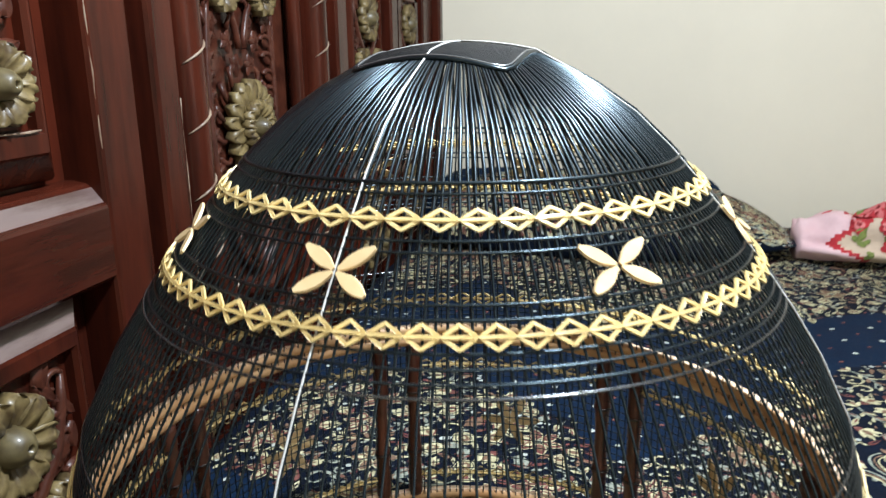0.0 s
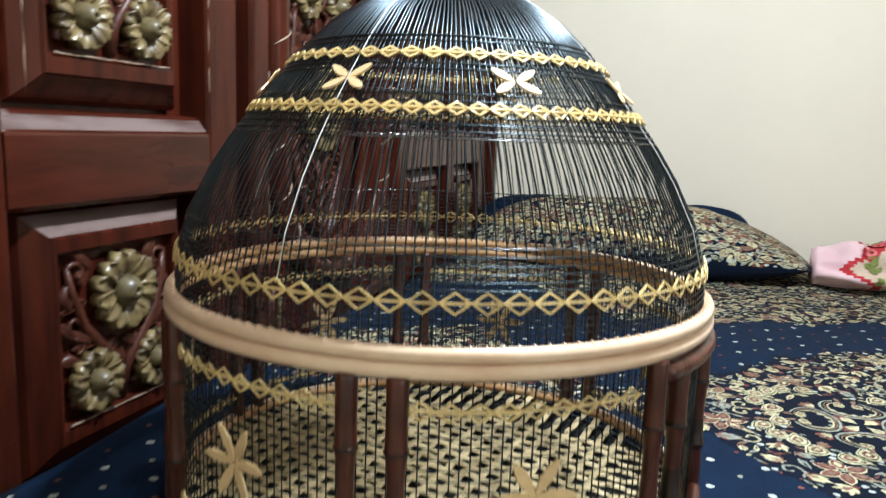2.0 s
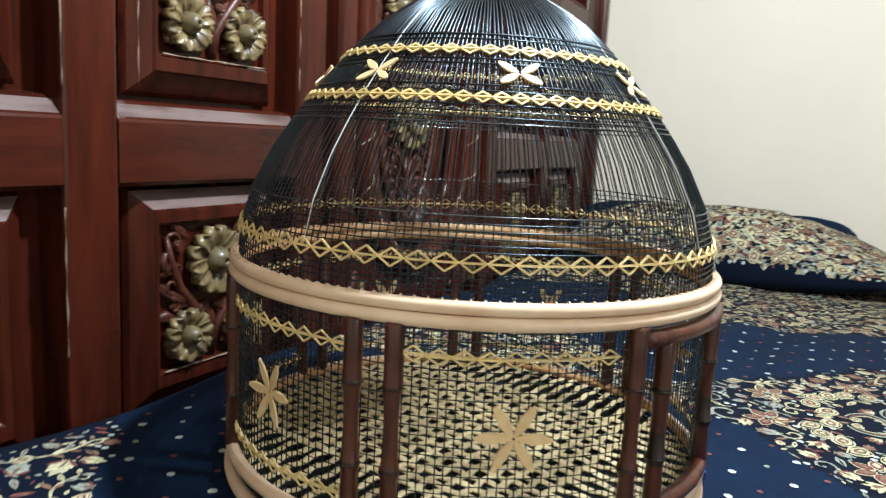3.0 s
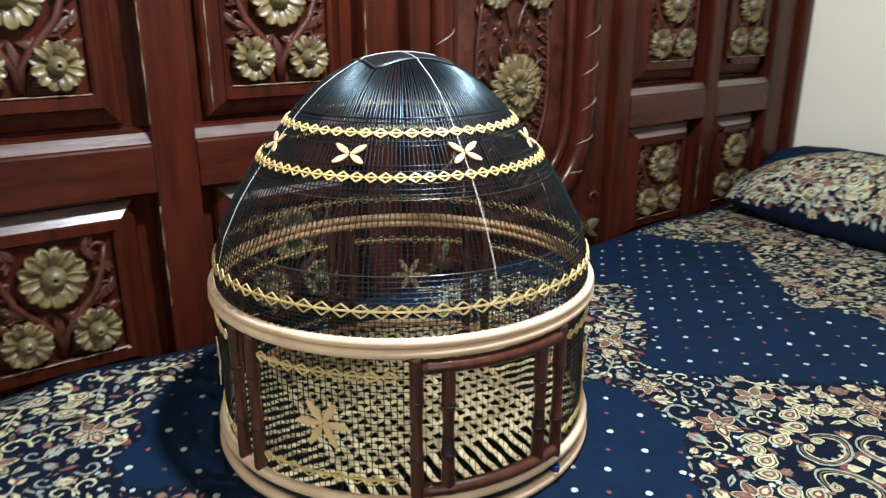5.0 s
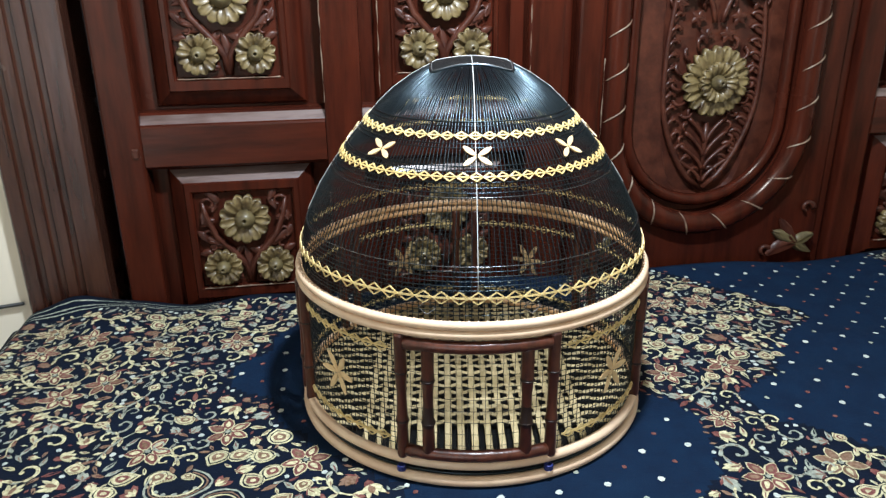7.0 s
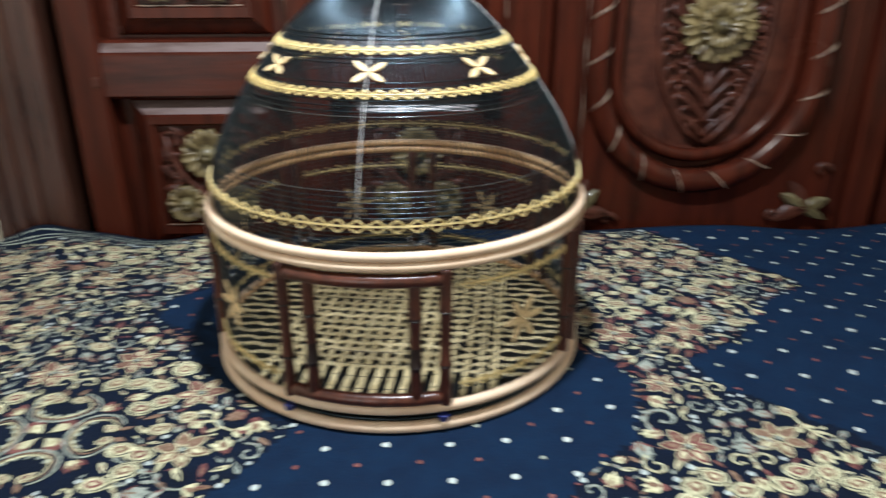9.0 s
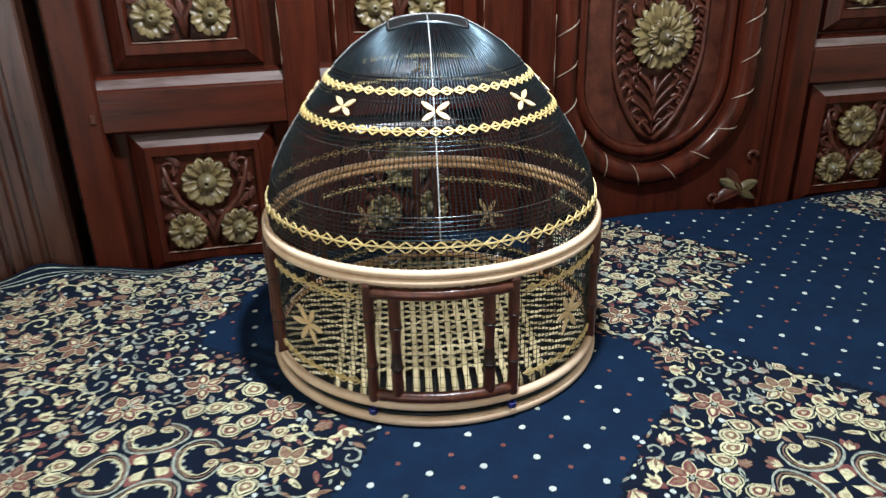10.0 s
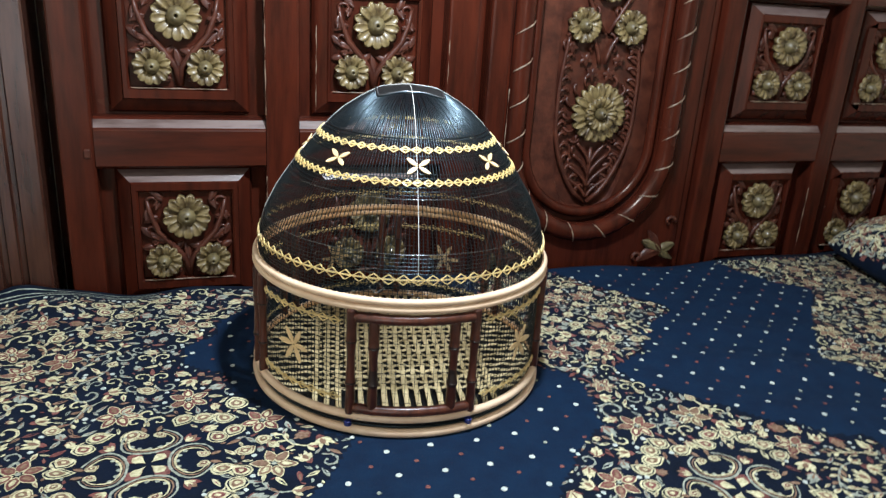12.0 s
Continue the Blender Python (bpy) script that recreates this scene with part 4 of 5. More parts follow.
rnd = random.Random(7)
BLOSSOMS = [(-0.375, 0.151), (-0.282, 0.155), (-0.473, 0.052), (-0.35, -0.076), (-0.273, -0.052), (-0.19, -0.118), (-0.185, -0.205), (-0.435, -0.173), (-0.429, 0.076),
            (0.241, -0.024), (0.322, -0.018), (0.252, -0.224), (0.335, -0.217), (0.171, -0.319), (0.423, -0.302), (0.383, 0.165)]
DROPS = [(-0.367, 0.211), (-0.393, 0.223), (-0.314, 0.26), (-0.297, 0.211), (-0.275, 0.243), (-0.278, -0.095), (-0.257, -0.097), (-0.232, -0.104), (-0.332, -0.121),
         (-0.368, -0.114), (-0.380, -0.133), (-0.396, -0.156), (-0.400, -0.178), (-0.240, -0.142), (-0.222, -0.130), (-0.238, -0.203), (-0.219, -0.211), (-0.224, -0.231), (-0.244, -0.248),
         (0.263, 0.046), (0.313, 0.057), (0.319, 0.027), (0.371, 0.08), (0.392, 0.107), (0.331, -0.260), (0.315, -0.277), (0.355, -0.262), (0.371, -0.277), (0.385, -0.293), (0.389, -0.316),
         (0.276, -0.280), (0.259, -0.263), (0.240, -0.273), (0.230, -0.291), (0.213, -0.305), (0.204, -0.330), (0.219, -0.348), (0.386, -0.391), (0.381, -0.416), (0.366, -0.433), (0.226, -0.386)]
FLARES = [(-0.433, -0.068, 0.3), (-0.466, -0.120, 1.2), (-0.361, -0.021, 0.2), (-0.150, -0.203, 2.0), (-0.421, 0.210, 0.8), (0.137, -0.317, 2.2), (0.208, -0.271, 2.8), (0.384, -0.249, 1.2), (0.464, -0.295, 0.9)]
COLUMNS = [(-0.318, -0.095, 0.20, 0.027, 0.020), (0.300, -0.245, -0.06, 0.027, 0.018)]
MEDALLIONS = [(-0.312, -0.180, 0.0), (0.300, -0.359, 0.05)]
ground = Print(on_sheet)
ground.fill(lambda x, y: not is_plain(x, y) and not (y > 0.272 and x < -0.33) and x > SX0 + 0.012 and y < SY1 - 0.012, SX0, SX1, -1.20, SY1, rnd,
            1.0, BLOSSOMS, DROPS, MEDALLIONS, FLARES, COLUMNS)
# dots of the plain fields: white on a square net, red in its middles
for i in range(-17, 24):
    for j in range(-18, 10):
        for half, mat, r in ((0.0, 5, 0.0038), (0.5, rnd.choice((2, 2, 3)), 0.0028)):
            x, y = 0.2005 + 0.0522 * (i + half), -0.1165 + 0.0465 * (j + half)
            if SX0 < x < SX1 and -1.5 < y < 0.285 and all(is_plain(x + p, y + q) for p, q in ((0, 0), (0.007, 0), (-0.007, 0), (0, 0.007), (0, -0.007))):
                ground.disc(x + rnd.uniform(-0.002, 0.002), y + rnd.uniform(-0.002, 0.002), r, mat, 1, 6)
# woven stripes along the hem
for off in (0.2895, 0.2820, 0.2775):
    for i in range(26):
        xa, xb = SX0 + 0.004 + i * 0.0112, SX0 + 0.004 + (i + 1) * 0.0112
        w = 0.0007
        ground.poly([(xa, off - w), (xb, off - w), (xb, off + w), (xa, off + w)], 3, 1)
o = ground.make("floral_print", sheet, "printed flowers, scrolls, leaves and dots")
o.matrix_basis = S0


# pillows
def pillow(name, cx, cy, half_x, half_y, z0, high, label, printed, seed):
    p = tagged(new(name), label, "pillow")
    p.location = (cx, cy, z0)
    rim, undercut = (0.037, 1.9) if printed else (0.022, 4)

    def place(u, v, lift=0.0):
        # u in -1..1 across, v in -1..1 along, upper half where |u| <= 1; lower half by the mirrored call
        a = u * math.pi / 2
        fx = math.copysign(abs(math.sin(a)) ** 0.8, u)
        end = ((1 - abs(v) ** 9) ** 0.6 if not printed else (1 - v ** 4.2) ** 0.62 if v > 0 else (1 - abs(v) ** 2.2) ** 0.95) if abs(v) < 1 else 0.0
        pinch = 0.86 + 0.14 * end
        t = max(0.0, math.cos(a)) ** 0.75 * end
        n = 1 + 0.10 * noise.noise((fx * 2 + seed, v * 2, 0.5)) + 0.05 * noise.noise((fx * 5, v * 6, seed))
        zz = rim + (high - rim) * t * n
        x = fx * half_x * pinch
        y = v * half_y * (0.96 + 0.04 * math.cos(a))
        return (x, y, zz + lift)
    verts, faces = [], []
    nu, nv = 36, 48
    for i in range(nu + 1):
        for j in range(nv + 1):
            verts.append(place(-1 + 2 * i / nu, -1 + 2 * j / nv))
    for i in range(nu):
        for j in range(nv):
            a = i * (nv + 1) + j
            faces.append((a, a + nv + 1, a + nv + 2, a + 1))
    m = len(verts)
    for i in range(nu + 1):
        for j in range(nv + 1):
            u, v = -1 + 2 * i / nu, -1 + 2 * j / nv
            x, y, z = place(u, v)
            t = max(0.0, 1 - u * u) * max(0.0, 1 - v * v)
            verts.append((x, y, rim - rim * min(1, t * undercut) ** 0.7))
    for i in range(nu):
        for j in range(nv):
            a = m + i * (nv + 1) + j
            faces.append((a, a + 1, a + nv + 2, a + nv + 1))
    mesh_ob("case", verts, faces, M_NAVY if printed else M_BLUE, p, "", True)
    if printed:
        def on_case(u, v, lift):
            # u, v in metres over the case
            u, v = u * 1.3, v * 1.3
            q = u / (half_x * 1.45)
            x, y, z = place(max(-1, min(1, q)), max(-0.999, min(0.999, v / half_y)))
            e = 1e-3
            xa, ya, za = place(max(-1, min(1, q + e)), max(-0.999, min(0.999, v / half_y)))
            nrm = Vector((-(za - z), 0, xa - x))
            nrm = nrm.normalized() if nrm.length > 1e-9 else Vector((0, 0, 1))
            g = 0.0008 + 0.0002 * lift
            return (x + nrm.x * g, y, z + nrm.z * g)
        pr = Print(on_case)
        r2 = random.Random(seed)
        for i in range(2000):
            u, v, l = r2.uniform(-half_x * 1.06, half_x * 1.06), r2.uniform(-half_y * 0.74, half_y * 0.74), r2.uniform(0.009, 0.020)
            pr.petal(u, v, r2.uniform(0, 6.28), l, l * 0.4, r2.choice((0, 0, 1, 2, 3, 3)), 0.3 + 0.0002 * i, 5, 1.2)
        pr.fill(lambda u, v: abs(u) * 1.3 < half_x * 1.40 and abs(v) * 1.3 < half_y * 0.98, -half_x * 1.12, half_x * 1.12, -half_y * 0.77, half_y * 0.77, r2, 3.5)
        pr.make("floral_print", p, "dense cream floral print")


pillow("pillow", 1.142, -0.075, 0.155, 0.345, 0.004, 0.141, "plump navy pillow with a dense cream floral print", True, 3)
pillow("pillow", 1.250, -0.01, 0.080, 0.325, 0.004, 0.128, "plain blue pillow leaning between the printed pillow and the wall", False, 9)

# rolled floral cloth
roll = tagged(new("rolled_blanket"), "rolled cream blanket with red roses and a pale pink lining", "blanket")
roll.location = (1.06, -0.62, 0.004)


def on_roll(u, v, lift=0.0):
    """u: round the roll in radians, v: along it."""
    r = 0.049 + 0.017 * noise.noise((u * 1.2, v * 9, 4)) + 0.011 * noise.noise((u * 2.4 + v * 12, v * 24, 1)) + 0.0035 * math.sin(5 * u + 22 * v)
    r *= 1.0 - 0.30 * smoothstep(0.12, 0.205, v)
    z = max(0.002, 0.002 + 0.92 * (r + 0.30 * (0.049 - r)) + 0.92 * r * math.sin(u))
    return (1.2 * (r + lift) * math.cos(u) + 0.03 * v, v, z + lift * max(0.0, math.sin(u)))


verts, faces, fm = [], [], []
nu, nv = 48, 90
for j in range(nv + 1):
    for i in range(nu):
        verts.append(on_roll(2 * math.pi * i / nu, -0.30 + 0.50 * j / nv))
for j in range(nv):
    for i in range(nu):
        k = (i + 1) % nu
        faces.append((j * nu + i, j * nu + k, (j + 1) * nu + k, (j + 1) * nu + i))
        seam = nv * 0.86 - 5 * math.sin(i * 0.45 + 0.6)
        fm.append(1 if j > seam else 2 if j > seam - 3 else 0)
faces += [tuple(range(nu - 1, -1, -1)), tuple(nv * nu + i for i in range(nu))]
fm += [0, 1]
mesh_ob("cloth", verts, faces, [M_B_CREAM, M_PINK, M_B_RED], roll, "", True, fm)
pv, pf, pm = [], [], []
r3 = random.Random(5)
for n in range(84):
    u0, v0 = r3.uniform(0.20, 1.20) * math.pi, r3.uniform(-0.29, 0.120)
    big = n % 3 != 2
    rr = r3.uniform(0.008, 0.018) if big else r3.uniform(0.007, 0.012)
    petals = [(rr * 0.75, k * 1.2566, rr * 0.62, 0) for k in range(5)] + [(rr * 0.42, 0.6 + k * 1.57, rr * 0.46, 2) for k in range(4)] + [(rr * 0.1, 0.0, rr * 0.34, 3)] if big else [(rr * 0.7, k * 0.9 + n, rr * 0.6, 1) for k in range(3)]
    for k, (off, a, pr, mat) in enumerate(petals):
        cu, cv = u0 + off * math.cos(a) / 0.056, v0 + off * math.sin(a)
        b = len(pv)
        for q in range(9):
            w = 2 * math.pi * q / 9
            pv.append(on_roll(cu + pr * r3.uniform(0.8, 1.15) * math.cos(w) / 0.056, cv + pr * r3.uniform(0.8, 1.15) * math.sin(w), 0.0012 + 0.00022 * k + 0.00003 * n))
        pf.append(tuple(range(b, b + 9)))
        pm.append(mat)
tagged(mesh_ob("rose_print", pv, pf, [M_B_RED, M_B_GREEN, M_B_ROSE, M_B_DEEP], roll, "red roses and green leaves", False, pm), kind="stuff")

# cable on the wall at the hinge side
v, f = tube_data([(-1.2, NORTH - 0.01, -0.002), (-0.9, NORTH - 0.012, 0.004), (-0.72, NORTH - 0.012, 0.0), (-0.60, NORTH - 0.012, 0.012)], 0.003, 6)
tagged(mesh_ob("cable", v, f, M_CABLE, None, "", True), "thin black cable running along the cream wall", "cable")

# ---- the cage ----
PHI = -99.5     # the way its door faces
CAGE = (0.0030, -0.0008, 0.0)
cage = tagged(new("birdcage"), "domed black wire birdcage with pale rattan hoops and flower inlays", "birdcage")
cage.location = CAGE
cage.rotation_euler = (0, 0, math.radians(PHI))
# in the cage's own frame the door faces +x
PROFILE = [(0.020, 0.1850), (0.165, 0.1855), (0.1938, 0.1832), (0.222, 0.1755), (0.250, 0.1615), (0.270, 0.1485), (0.289, 0.1345), (0.3055, 0.1215), (0.3205, 0.1085), (0.335, 0.0957), (0.350, 0.0798), (0.362, 0.0622), (0.3688, 0.0500), (0.3744, 0.0375), (0.3766, 0.0270)]


def radius_at(z):
    for (za, ra), (zb, rb) in zip(PROFILE, PROFILE[1:]):
        if z <= zb:
            return ra + (rb - ra) * (z - za) / (zb - za)
    return PROFILE[-1][1]


def slope_at(z):
    return math.atan2(radius_at(z - 0.004) - radius_at(z + 0.004), 0.008)


TURNS = 216
full = [(r, 0, z) for z, r in PROFILE]
full = [(0.185, 0, 0.004)] + full
dome_only = [(r, 0, z) for z, r in PROFILE[1:]]


def bent(points, seed):
    """A wire with slight sideways bends, stronger towards the crown."""
    out = []
    for i, (x, y, z) in enumerate(points):
        k = smoothstep(0.19, 0.34, z)
        out.append((x + 0.0004 * k * noise.noise((seed * 3.1, z * 60, 2)), y + (0.0003 + 0.0009 * k) * noise.noise((seed * 7.7, z * 45, 9)), z))
    return out


THICK = [0.00045] * 2 + [0.00051] * 3 + [0.00055] * 2 + [0.00064, 0.00074, 0.00078, 0.00072, 0.00062, 0.00054, 0.00046]
kinds = {}
for k in range(TURNS):
    deg = 360 * k / TURNS
    over_door = min(deg, 360 - deg) < 21.5
    key = (over_door, random.randrange(7))
    m4 = Matrix.Rotation(math.radians(deg + random.uniform(-0.10, 0.10)), 4, "Z")
    if key in kinds:
        twin(kinds[key], m4, cage)
    else:
        v, f = tube_data(bent(dome_only if over_door else full, key[1] + 1), THICK if over_door else [0.00043, 0.00043] + THICK, 5)
        kinds[key] = mesh_ob("dome_wire" if over_door else "wire", v, f, M_WIRE, cage, "", True)
        kinds[key].matrix_basis = m4

hoops = [0.3318, 0.3285, 0.3148, 0.3115, 0.2975, 0.2935, 0.2848, 0.2808, 0.2770, 0.2735, 0.220, 0.2158, 0.2115, 0.2075, 0.2035, 0.1998, 0.1885, 0.1848, 0.1812, 0.1776]
for z in hoops:
    v, f = hoop_data(radius_at(z) + 0.0008, z, 0.00044 if z < 0.217 else 0.00054 if z < 0.33 else 0.0008, 120, 5)
    shiny = z in (0.2735, 0.220)
    mesh_ob("hoop", v, f, M_SHINY if shiny else M_WIRE, cage, "bare shiny wire hoop" if shiny else "", True)
# cross wires of the side walls, broken at the door
z = 0.036
while z < 0.155:
    v, f = tube_data(arc_points(0.1860, z, 22, 338, 90), 0.00038, 5)
    mesh_ob("cross_wire", v, f, M_WIRE, cage, "", True)
    z += 0.0059

# crown: a four-cornered cap over the wire ends, following the dome
def dome_z(r):
    """Height of the dome at radius r."""
    if r < 0.0375:
        return 0.3790 - 0.0046 * (r / 0.0375) ** 2
    for (za, ra), (zb, rb) in zip(PROFILE, PROFILE[1:]):
        if rb <= r <= ra:
            return za + (zb - za) * (ra - r) / (ra - rb)
    return PROFILE[0][0]


def cap_edge(a, k=1.0):
    """A rounded oblong, 70 by 80 mm."""
    n = 14.0
    q = (abs(math.cos(a) / 0.0350) ** n + abs(math.sin(a) / 0.0400) ** n) ** (-1 / n)
    return k * q * math.cos(a), k * q * math.sin(a)


def on_cap(a, k, lift):
    x, y = cap_edge(a, k)
    return x, y, dome_z(math.hypot(x, y)) + lift


n = 72
v, f = tube_data([on_cap(2 * math.pi * k / n, 1.0, 0.0015) for k in range(n)], 0.0005, 6, True)
mesh_ob("crown_hoop", v, f, M_GREYWIRE, cage, "pale grey wire round the crown", True)
v, f = tube_data([on_cap(2 * math.pi * k / n, 1.03, 0.0008) for k in range(n)], 0.0012, 6, True)
mesh_ob("crown_rim", v, f, M_WIRE, cage, "", True)
bm = bmesh.new()
rings = [[bm.verts.new(on_cap(2 * math.pi * k / n, q, 0.0013)) for k in range(n)] for q in (1.0, 0.85, 0.68, 0.5, 0.3, 0.12)]
for a, b in zip(rings, rings[1:]):
    for k in range(n):
        bm.faces.new((a[k], a[(k + 1) % n], b[(k + 1) % n], b[k]))
bm.faces.new(rings[-1])
part("crown", bm, M_CROWN, cage, "black woven crown", True)

# four white lines over the dome
line = [(0.0005, 0, 0.3808), (0.012, 0, 0.3803), (0.024, 0, 0.3789), (0.0355, 0, 0.3768)] + [(radius_at(z) + 0.0010, 0, z) for z in (0.369, 0.362, 0.350, 0.335, 0.3205, 0.3055, 0.289, 0.270, 0.250, 0.222, 0.198)]
v, f = tube_data(line, 0.00042, 6)
o = mesh_ob("white_line", v, f, M_THREAD, cage, "thin white nylon line", True)
for k in (1, 2, 3):
    twin(o, Matrix.Rotation(k * math.pi / 2, 4, "Z"), cage)


def strip(p, q, width, thick, normal):
    """A flat strip from p to q."""
    p, q, normal = Vector(p), Vector(q), Vector(normal).normalized()
    t = (q - p).normalized()
    s = normal.cross(t).normalized() * width / 2
    h = normal * thick
    verts = [p - s * 0.5, p + s * 0.5, p + (q - p) * 0.15 + s, q - (q - p) * 0.15 + s, q + s * 0.5, q - s * 0.5, q - (q - p) * 0.15 - s, p + (q - p) * 0.15 - s]
    n = len(verts)
    verts = [v for v in verts] + [v + h * (1.0 if i in (2, 3, 6, 7) else 0.7) for i, v in enumerate(verts)]
    faces = [tuple(range(n - 1, -1, -1)), tuple(range(n, 2 * n))]
    faces += [(i, (i + 1) % n, n + (i + 1) % n, n + i) for i in range(n)]
    return verts, faces


def diamond_data(r, z, wide, tall, lean, leaf=0.0011, mid=0.0012):
    """One woven lozenge, facing +x at radius r, with its middle strand."""
    up = Vector((-math.sin(lean), 0, math.cos(lean)))
    out = Vector((math.cos(lean), 0, math.sin(lean)))
    c = Vector((r, 0, z)) + out * 0.0006
    e = Vector((0, 1, 0))
    L, R, T, B = c - e * wide / 2, c + e * wide / 2, c + up * tall / 2, c - up * tall / 2
    return merge(strip(L, T + e * 0.0004, leaf, 0.0009, out), strip(T - e * 0.0004, R, leaf, 0.0009, out), strip(R, B - e * 0.0004, leaf, 0.0009, out),
                 strip(B + e * 0.0004, L, leaf, 0.0009, out), strip(L - e * 0.001 + out * 0.0003, R + e * 0.001 + out * 0.0003, mid, 0.0009, out))


def band(z, count, tall, label, leaf, mid):
    r = radius_at(z)
    v, f = hoop_data(r + 0.0008, z, 0.0007, count, 5)
    b = mesh_ob("woven_band", v, f, M_STRIP, cage, label, True)
    v, f = diamond_data(r + 0.001, z, 2 * math.pi * r / count * 0.98, tall, slope_at(z), leaf, mid)
    d = mesh_ob("lozenge", v, f, M_STRIP, b)
    for k in range(1, count):
        twin(d, Matrix.Rotation(2 * math.pi * k / count, 4, "Z"), b)
    return b


band(0.3205, 54, 0.0086, "band of woven yellow rattan lozenges", 0.0014, 0.0013)
band(0.289, 72, 0.0088, "band of woven yellow rattan lozenges", 0.0014, 0.0013)
band(0.1938, 72, 0.0112, "band of woven yellow rattan lozenges", 0.0012, 0.0014)


def leaf_petal(length, width, thick):
    """A flat leaf-shaped petal along +y in the yz plane, outer face to +x."""
    n = 7
    prof = [(i / n * length, 0.5 * width * w) for i, w in enumerate((0.26, 0.56, 0.86, 1.0, 1.0, 0.92, 0.66, 0.30))]
    loop = prof + [(a, -b) for a, b in prof[::-1]]
    m = len(loop)
    verts = [(0, a, b) for a, b in loop] + [(thick, a, b * 0.86) for a, b in loop]
    faces = [tuple(range(m)), tuple(range(2 * m - 1, m - 1, -1))] + [(i, m + i, m + (i + 1) % m, (i + 1) % m) for i in range(m)]
    return verts, faces


def inlay(deg, z, angles, length, width, label):
    """A rattan flower fixed to the wires."""
    a = math.radians(deg)
    lean = slope_at(z) if z > 0.17 else 0.0
    r = radius_at(z) + 0.0016
    flower = new("inlay_flower")
    flower.parent = cage
    tagged(flower, label)
    flower.matrix_basis = Matrix.Rotation(a, 4, "Z") @ Matrix.Translation((r, 0, z)) @ Matrix.Rotation(-lean, 4, "Y")
    v, f = leaf_petal(length, width, 0.0011)
    me = None
    for k, ang in enumerate(angles):
        if me is None:
            o = mesh_ob("petal", v, f, M_FLOWER, flower)
            me = o.data
        else:
            o = new("petal", me)
            o.parent = flower
        o.matrix_basis = Matrix.Rotation(math.radians(ang) + random.uniform(-0.06, 0.06), 4, "X") @ Matrix.Translation((0.0001 * k, 0.0011, 0)) @ Matrix.Rotation(-0.5 * length / 0.19, 4, "Z")
    return flower


for k in range(8):
    inlay(k * 45 + 0.5, 0.3052, (35, 145, 215, 325), 0.0146, 0.0055, "four-petalled cream rattan flower")
for deg in (46, -46, 98.5, -98.5, 153, -153):
    inlay(deg, 0.0915, (0, 60, 120, 180, 240, 300), 0.0225, 0.0070, "six-petalled cream rattan flower")

# two slack ties of dull wire under the lower band
for deg in (-14, 15):
    r0 = radius_at(0.184) + 0.0016
    v, f = tube_data([(r0 - 0.001, 0, 0.190), (r0, -0.008, 0.1835), (r0 + 0.001, 0, 0.1775), (r0, 0.008, 0.1835)], 0.0005, 5, True)
    o = mesh_ob("slack_tie", v, f, M_GREYWIRE, cage, "slack tie of dull grey wire", True)
    o.matrix_basis = Matrix.Rotation(math.radians(deg), 4, "Z")

# rattan hoops
for name, r, z, tube in (("rattan_hoop", 0.1882, 0.1687, 0.0043), ("rattan_hoop", 0.1886, 0.1600, 0.0044), ("foot_hoop", 0.1890, 0.0235, 0.0050), ("foot_hoop", 0.1897, 0.0056, 0.0054)):
    v, f = hoop_data(r, z, tube, 144, 12)
    inner_side = [1 if sum(math.hypot(v[i][0], v[i][1]) for i in q) / 4 < r - 0.35 * tube else 0 for q in f]
    mesh_ob(name, v, f, [M_RATTAN, M_INNER], cage, "smooth pale rattan hoop, browner on its inner side", True, inner_side)
for z in (0.0122, 0.0168):
    v, f = hoop_data(0.1868, z, 0.0015, 120, 6)
    mesh_ob("foot_binding", v, f, M_WIRE, cage, "black binding between the foot hoops", True)
# binding stitches above the great hoop
v, f = tube_data([(0.1856, 0, 0.1722), (0.1880, 0, 0.1736), (0.1905, 0, 0.1722)], 0.0006, 4)
st = mesh_ob("binding_stitch", v, f, M_RATTAN, cage)
for k in range(1, 144):
    twin(st, Matrix.Rotation(2 * math.pi * k / 144, 4, "Z"), cage)


def lathe(profile, n=12):
    verts, faces = [], []
    for r, z in profile:
        for k in range(n):
            a = 2 * math.pi * k / n
            verts.append((r * math.cos(a), r * math.sin(a), z))
    for i in range(len(profile) - 1):
        for k in range(n):
            l = (k + 1) % n
            faces.append((i * n + k, i * n + l, (i + 1) * n + l, (i + 1) * n + k))
    faces += [tuple(range(n - 1, -1, -1)), tuple((len(profile) - 1) * n + k for k in range(n))]
    return verts, faces


def post_profile(r, z0, z1):
    h = z1 - z0
    out = []
    for s, q in ((0, 0.95), (0.02, 1.02), (0.14, 1.0), (0.26, 0.92), (0.285, 1.1), (0.30, 1.14), (0.315, 1.1), (0.34, 0.95), (0.46, 0.84), (0.56, 0.82), (0.66, 0.95), (0.69, 1.08), (0.70, 1.12), (0.72, 1.04), (0.80, 1.0), (0.98, 1.02), (1, 0.95)):
        out.append((r * q, z0 + h * s))
    return out


def noded(r, z0, z1, dark):
    """A bamboo post with its two nodes; the lengths named in dark are charred."""
    v, f = lathe(post_profile(r, z0, z1))
    mats = [1 if i // 12 in dark else 0 for i in range(len(f))]
    n = len(f)
    for k in (0.30, 0.70):
        v, f = merge((v, f), hoop_data(r * 1.06, z0 + (z1 - z0) * k, 0.0008, 12, 6))
    return v, f, mats + [1] * (len(f) - n)


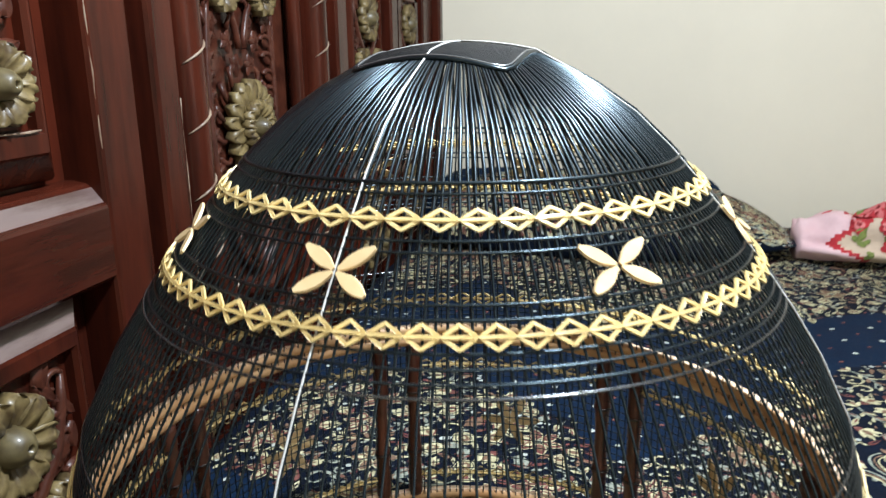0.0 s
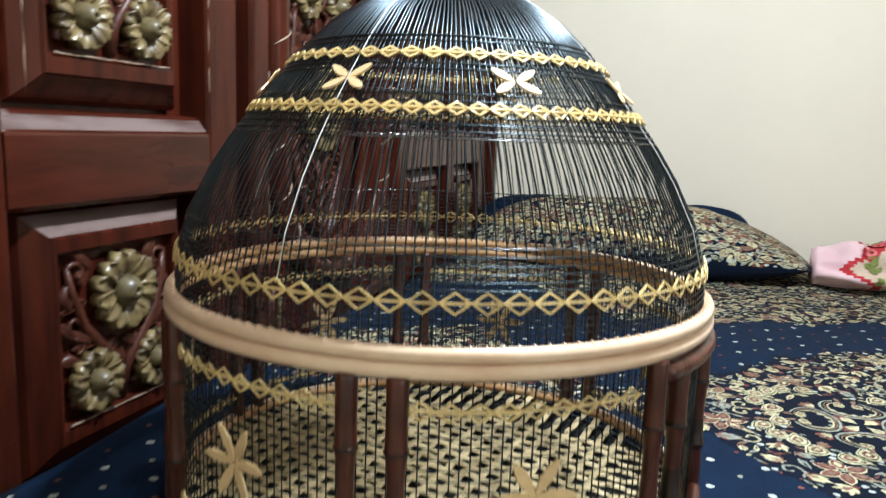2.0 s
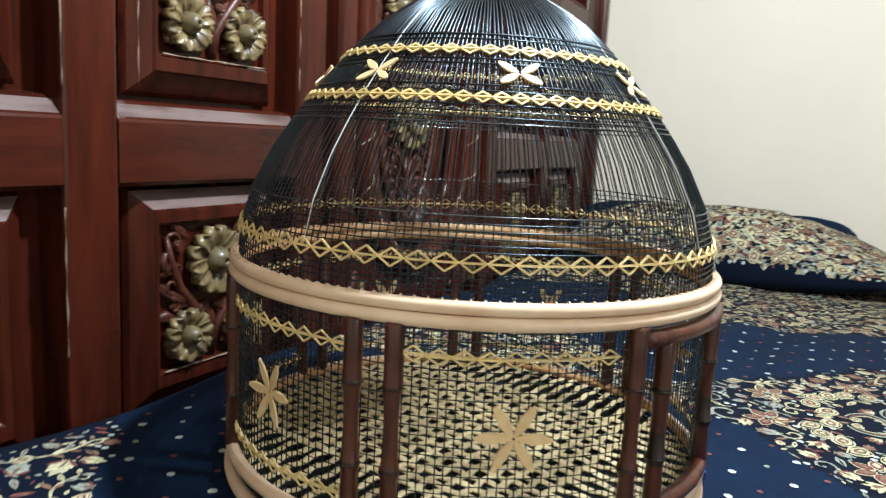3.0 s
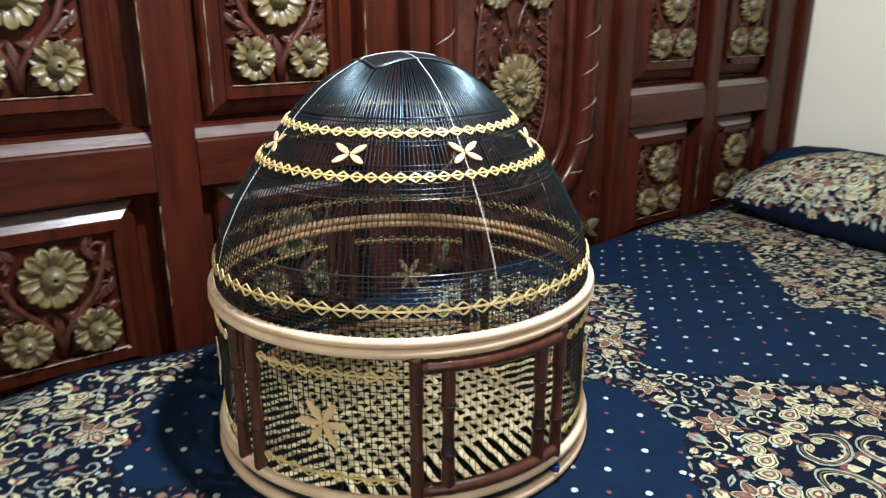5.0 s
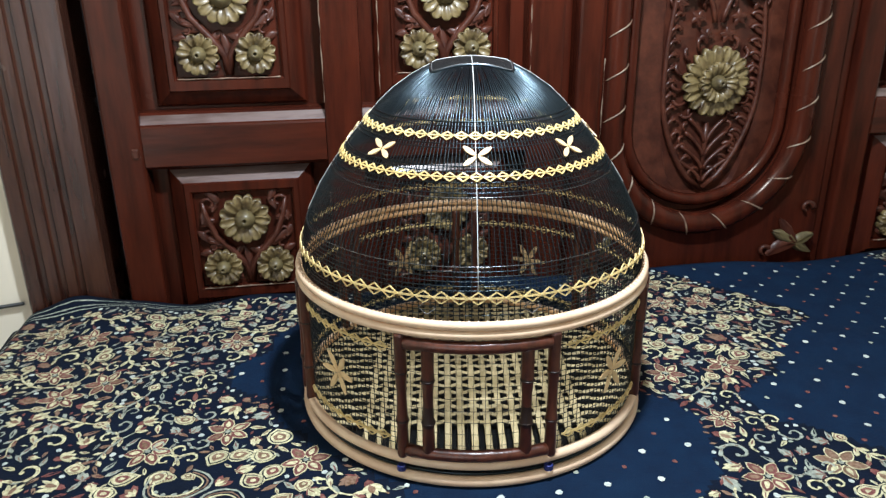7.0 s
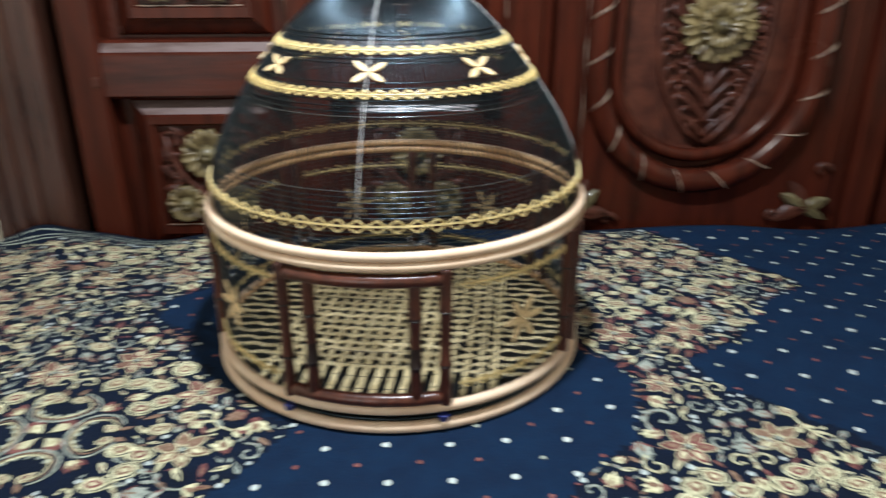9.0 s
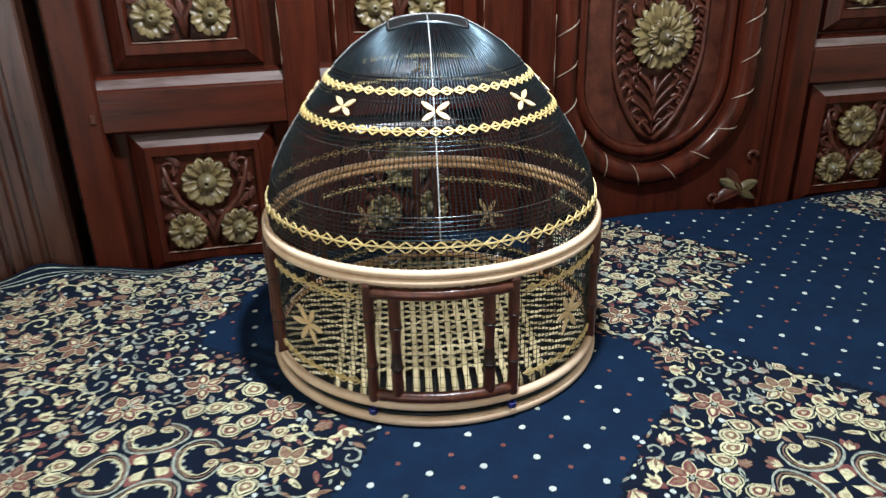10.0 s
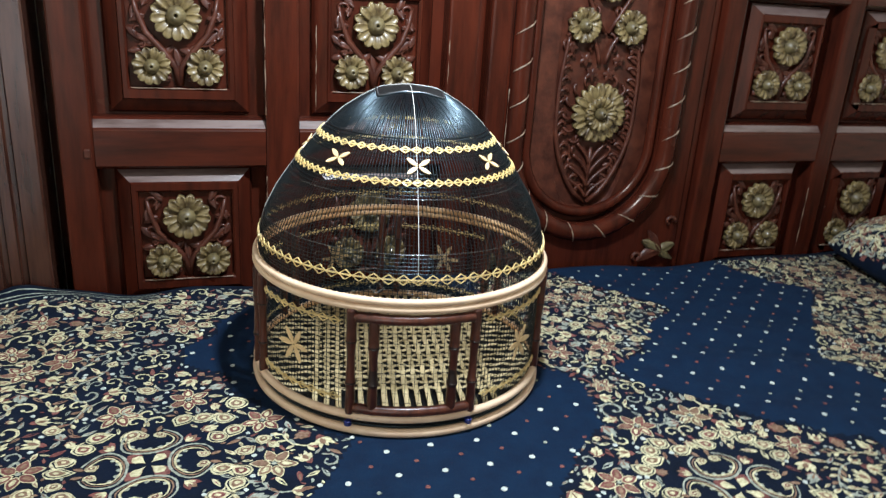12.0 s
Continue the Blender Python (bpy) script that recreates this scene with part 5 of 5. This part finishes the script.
v, f, fm = noded(0.0057, 0.026, 0.157, (5, 11))
POST = mesh_ob("post", v, f, [M_POST, M_NODE], cage, "dark bamboo post with charred nodes", True, fm)


def at_rim(r, deg, turn=0.0):
    a = math.radians(deg)
    return Matrix.Translation((r * math.cos(a), r * math.sin(a), 0)) @ Matrix.Rotation(turn, 4, "Z")


rim = [21.8, -21.8]
for c in (72.2, 126, 180, -126, -72.2):
    rim += [c - 4, c + 4]
POST.matrix_basis = at_rim(0.1888, rim[0])
for k, deg in enumerate(rim[1:]):
    twin(POST, at_rim(0.1888, deg, 1.3 * k), cage)

# door
door = new("door")
door.parent = cage
tagged(door, "small door with dark bamboo rails and upright bars")
for z, q in ((0.1480, 0.0060), (0.0335, 0.0060)):
    pts = arc_points(0.1892, z, -20.5, 20.5, 24)
    v, f = tube_data(pts, [q * (1 + 0.08 * (math.sin(i * 1.9) > 0.93)) for i in range(25)], 10)
    mesh_ob("rail", v, f, M_POST, door, "", True)
v, f, fm = noded(0.0059, 0.034, 0.146, (3, 4, 5, 6, 7, 11, 12))
bar = mesh_ob("bar", v, f, [M_POST, M_NODE], door, "", True, fm)
bar.matrix_basis = at_rim(0.1888, 13.9)
twin(bar, at_rim(0.1888, -13.9, 2.0), door)
v, f = tube_data([(0.1855, 0, 0.036), (0.1855, 0, 0.147)], 0.00028, 5)
w = mesh_ob("door_wire", v, f, M_WIRE, door, "", True)
w.matrix_basis = Matrix.Rotation(math.radians(-19.4), 4, "Z")
for k in range(1, 24):
    twin(w, Matrix.Rotation(math.radians(-19.4 + k * 1.667), 4, "Z"), door)
z = 0.042
while z < 0.145:
    v, f = tube_data(arc_points(0.1852, z, -20, 20, 16), 0.00026, 5)
    # one wire in grey: a mid-door glint put into its colour
    mesh_ob("door_cross_wire", v, f, M_GREYWIRE if abs(z - 0.0795) < 0.001 else M_WIRE, door, "", True)
    z += 0.0125
# blue ties under the door
for deg in (-22, 21):
    d = merge(*[hoop_data(0.0034, q, 0.0012, 14, 6) for q in (-0.0019, 0.0, 0.0019)])
    o = mesh_ob("blue_tie", d[0], d[1], M_BEAD, cage, "blue plastic tie", True)
    o.matrix_basis = at_rim(0.1925, deg) @ Matrix.Translation((0, 0, 0.0145))

# woven bands of the side walls, between the posts
v, f = diamond_data(0.1868, 0, 0.0146, 0.0098, 0.0)
LOZ = None
for c, half in ((46.5, 20.5), (-46.5, 20.5), (99, 22.0), (-99, 22.0), (153, 22), (-153, 22)):
    for z in (0.139, 0.043):
        pts = arc_points(0.1865, z, c - half, c + half, 20)
        sv, sf = tube_data(pts, 0.0008, 5)
        b = mesh_ob("side_band", sv, sf, M_STRIP, cage, "short band of woven yellow lozenges", True)
        n = round(2 * half / 4.45)
        for k in range(n):
            deg = c - half + (k + 0.5) * 2 * half / n
            m4 = Matrix.Translation((0, 0, z + random.uniform(-0.0006, 0.0006))) @ Matrix.Rotation(math.radians(deg), 4, "Z")
            if LOZ is None:
                LOZ = mesh_ob("lozenge", v, f, M_STRIP, b)
                LOZ.matrix_basis = m4
            else:
                twin(LOZ, m4, b)

# black disc under the woven floor, in place of the shade there
v, f = lathe([(0.1825, 0.0085), (0.1832, 0.0098), (0.1832, 0.0112), (0.1825, 0.0122)], 96)
mesh_ob("tray", v, f, M_CROWN, cage, "black disc standing in for shade under the woven floor")

# woven floor of split strips
def floor_strip(off, along, width, phase, half):
    n = max(4, int(2 * half / 0.0031))
    verts, faces = [], []
    for i in range(n + 1):
        s = -half + 2 * half * i / n
        z = 0.0205 + 0.0008 * max(-1, min(1, 1.8 * math.cos(math.pi * (s / (0.0146 if along == 0 else 0.0138)) + phase))) + 0.0006 * noise.noise((s * 20, off * 30, along))
        o = off + 0.0012 * noise.noise((s * 8, off * 50, along + 3))
        for w, h in ((-width / 2, -0.0005), (-width / 2 + 0.0008, 0.0005), (width / 2 - 0.0008, 0.0005), (width / 2, -0.0005)):
            verts.append((s, o + w, z + h) if along == 0 else (o + w, s, z + h))
    for i in range(n):
        for j in range(3):
            a = i * 4 + j
            faces.append((a, a + 1, a + 5, a + 4))
        faces.append((i * 4 + 3, i * 4, i * 4 + 4, i * 4 + 7))
    return mesh_ob("floor_strip", verts, faces, M_FLOOR, cage, "", True)


k = 0
off = -0.1104
while off < 0.112:
    floor_strip(off, 0, 0.0072 + random.uniform(-0.0008, 0.0008), math.pi * (k % 2), math.sqrt(0.1835 ** 2 - off ** 2))
    off += 0.0138
    k += 1
k = 0
off = -0.165
while off < 0.125:
    floor_strip(off, 1, 0.0066 + random.uniform(-0.0008, 0.0008), math.pi * ((k + 1) % 2), math.sqrt(0.1835 ** 2 - off ** 2))
    off += 0.0146
    k += 1
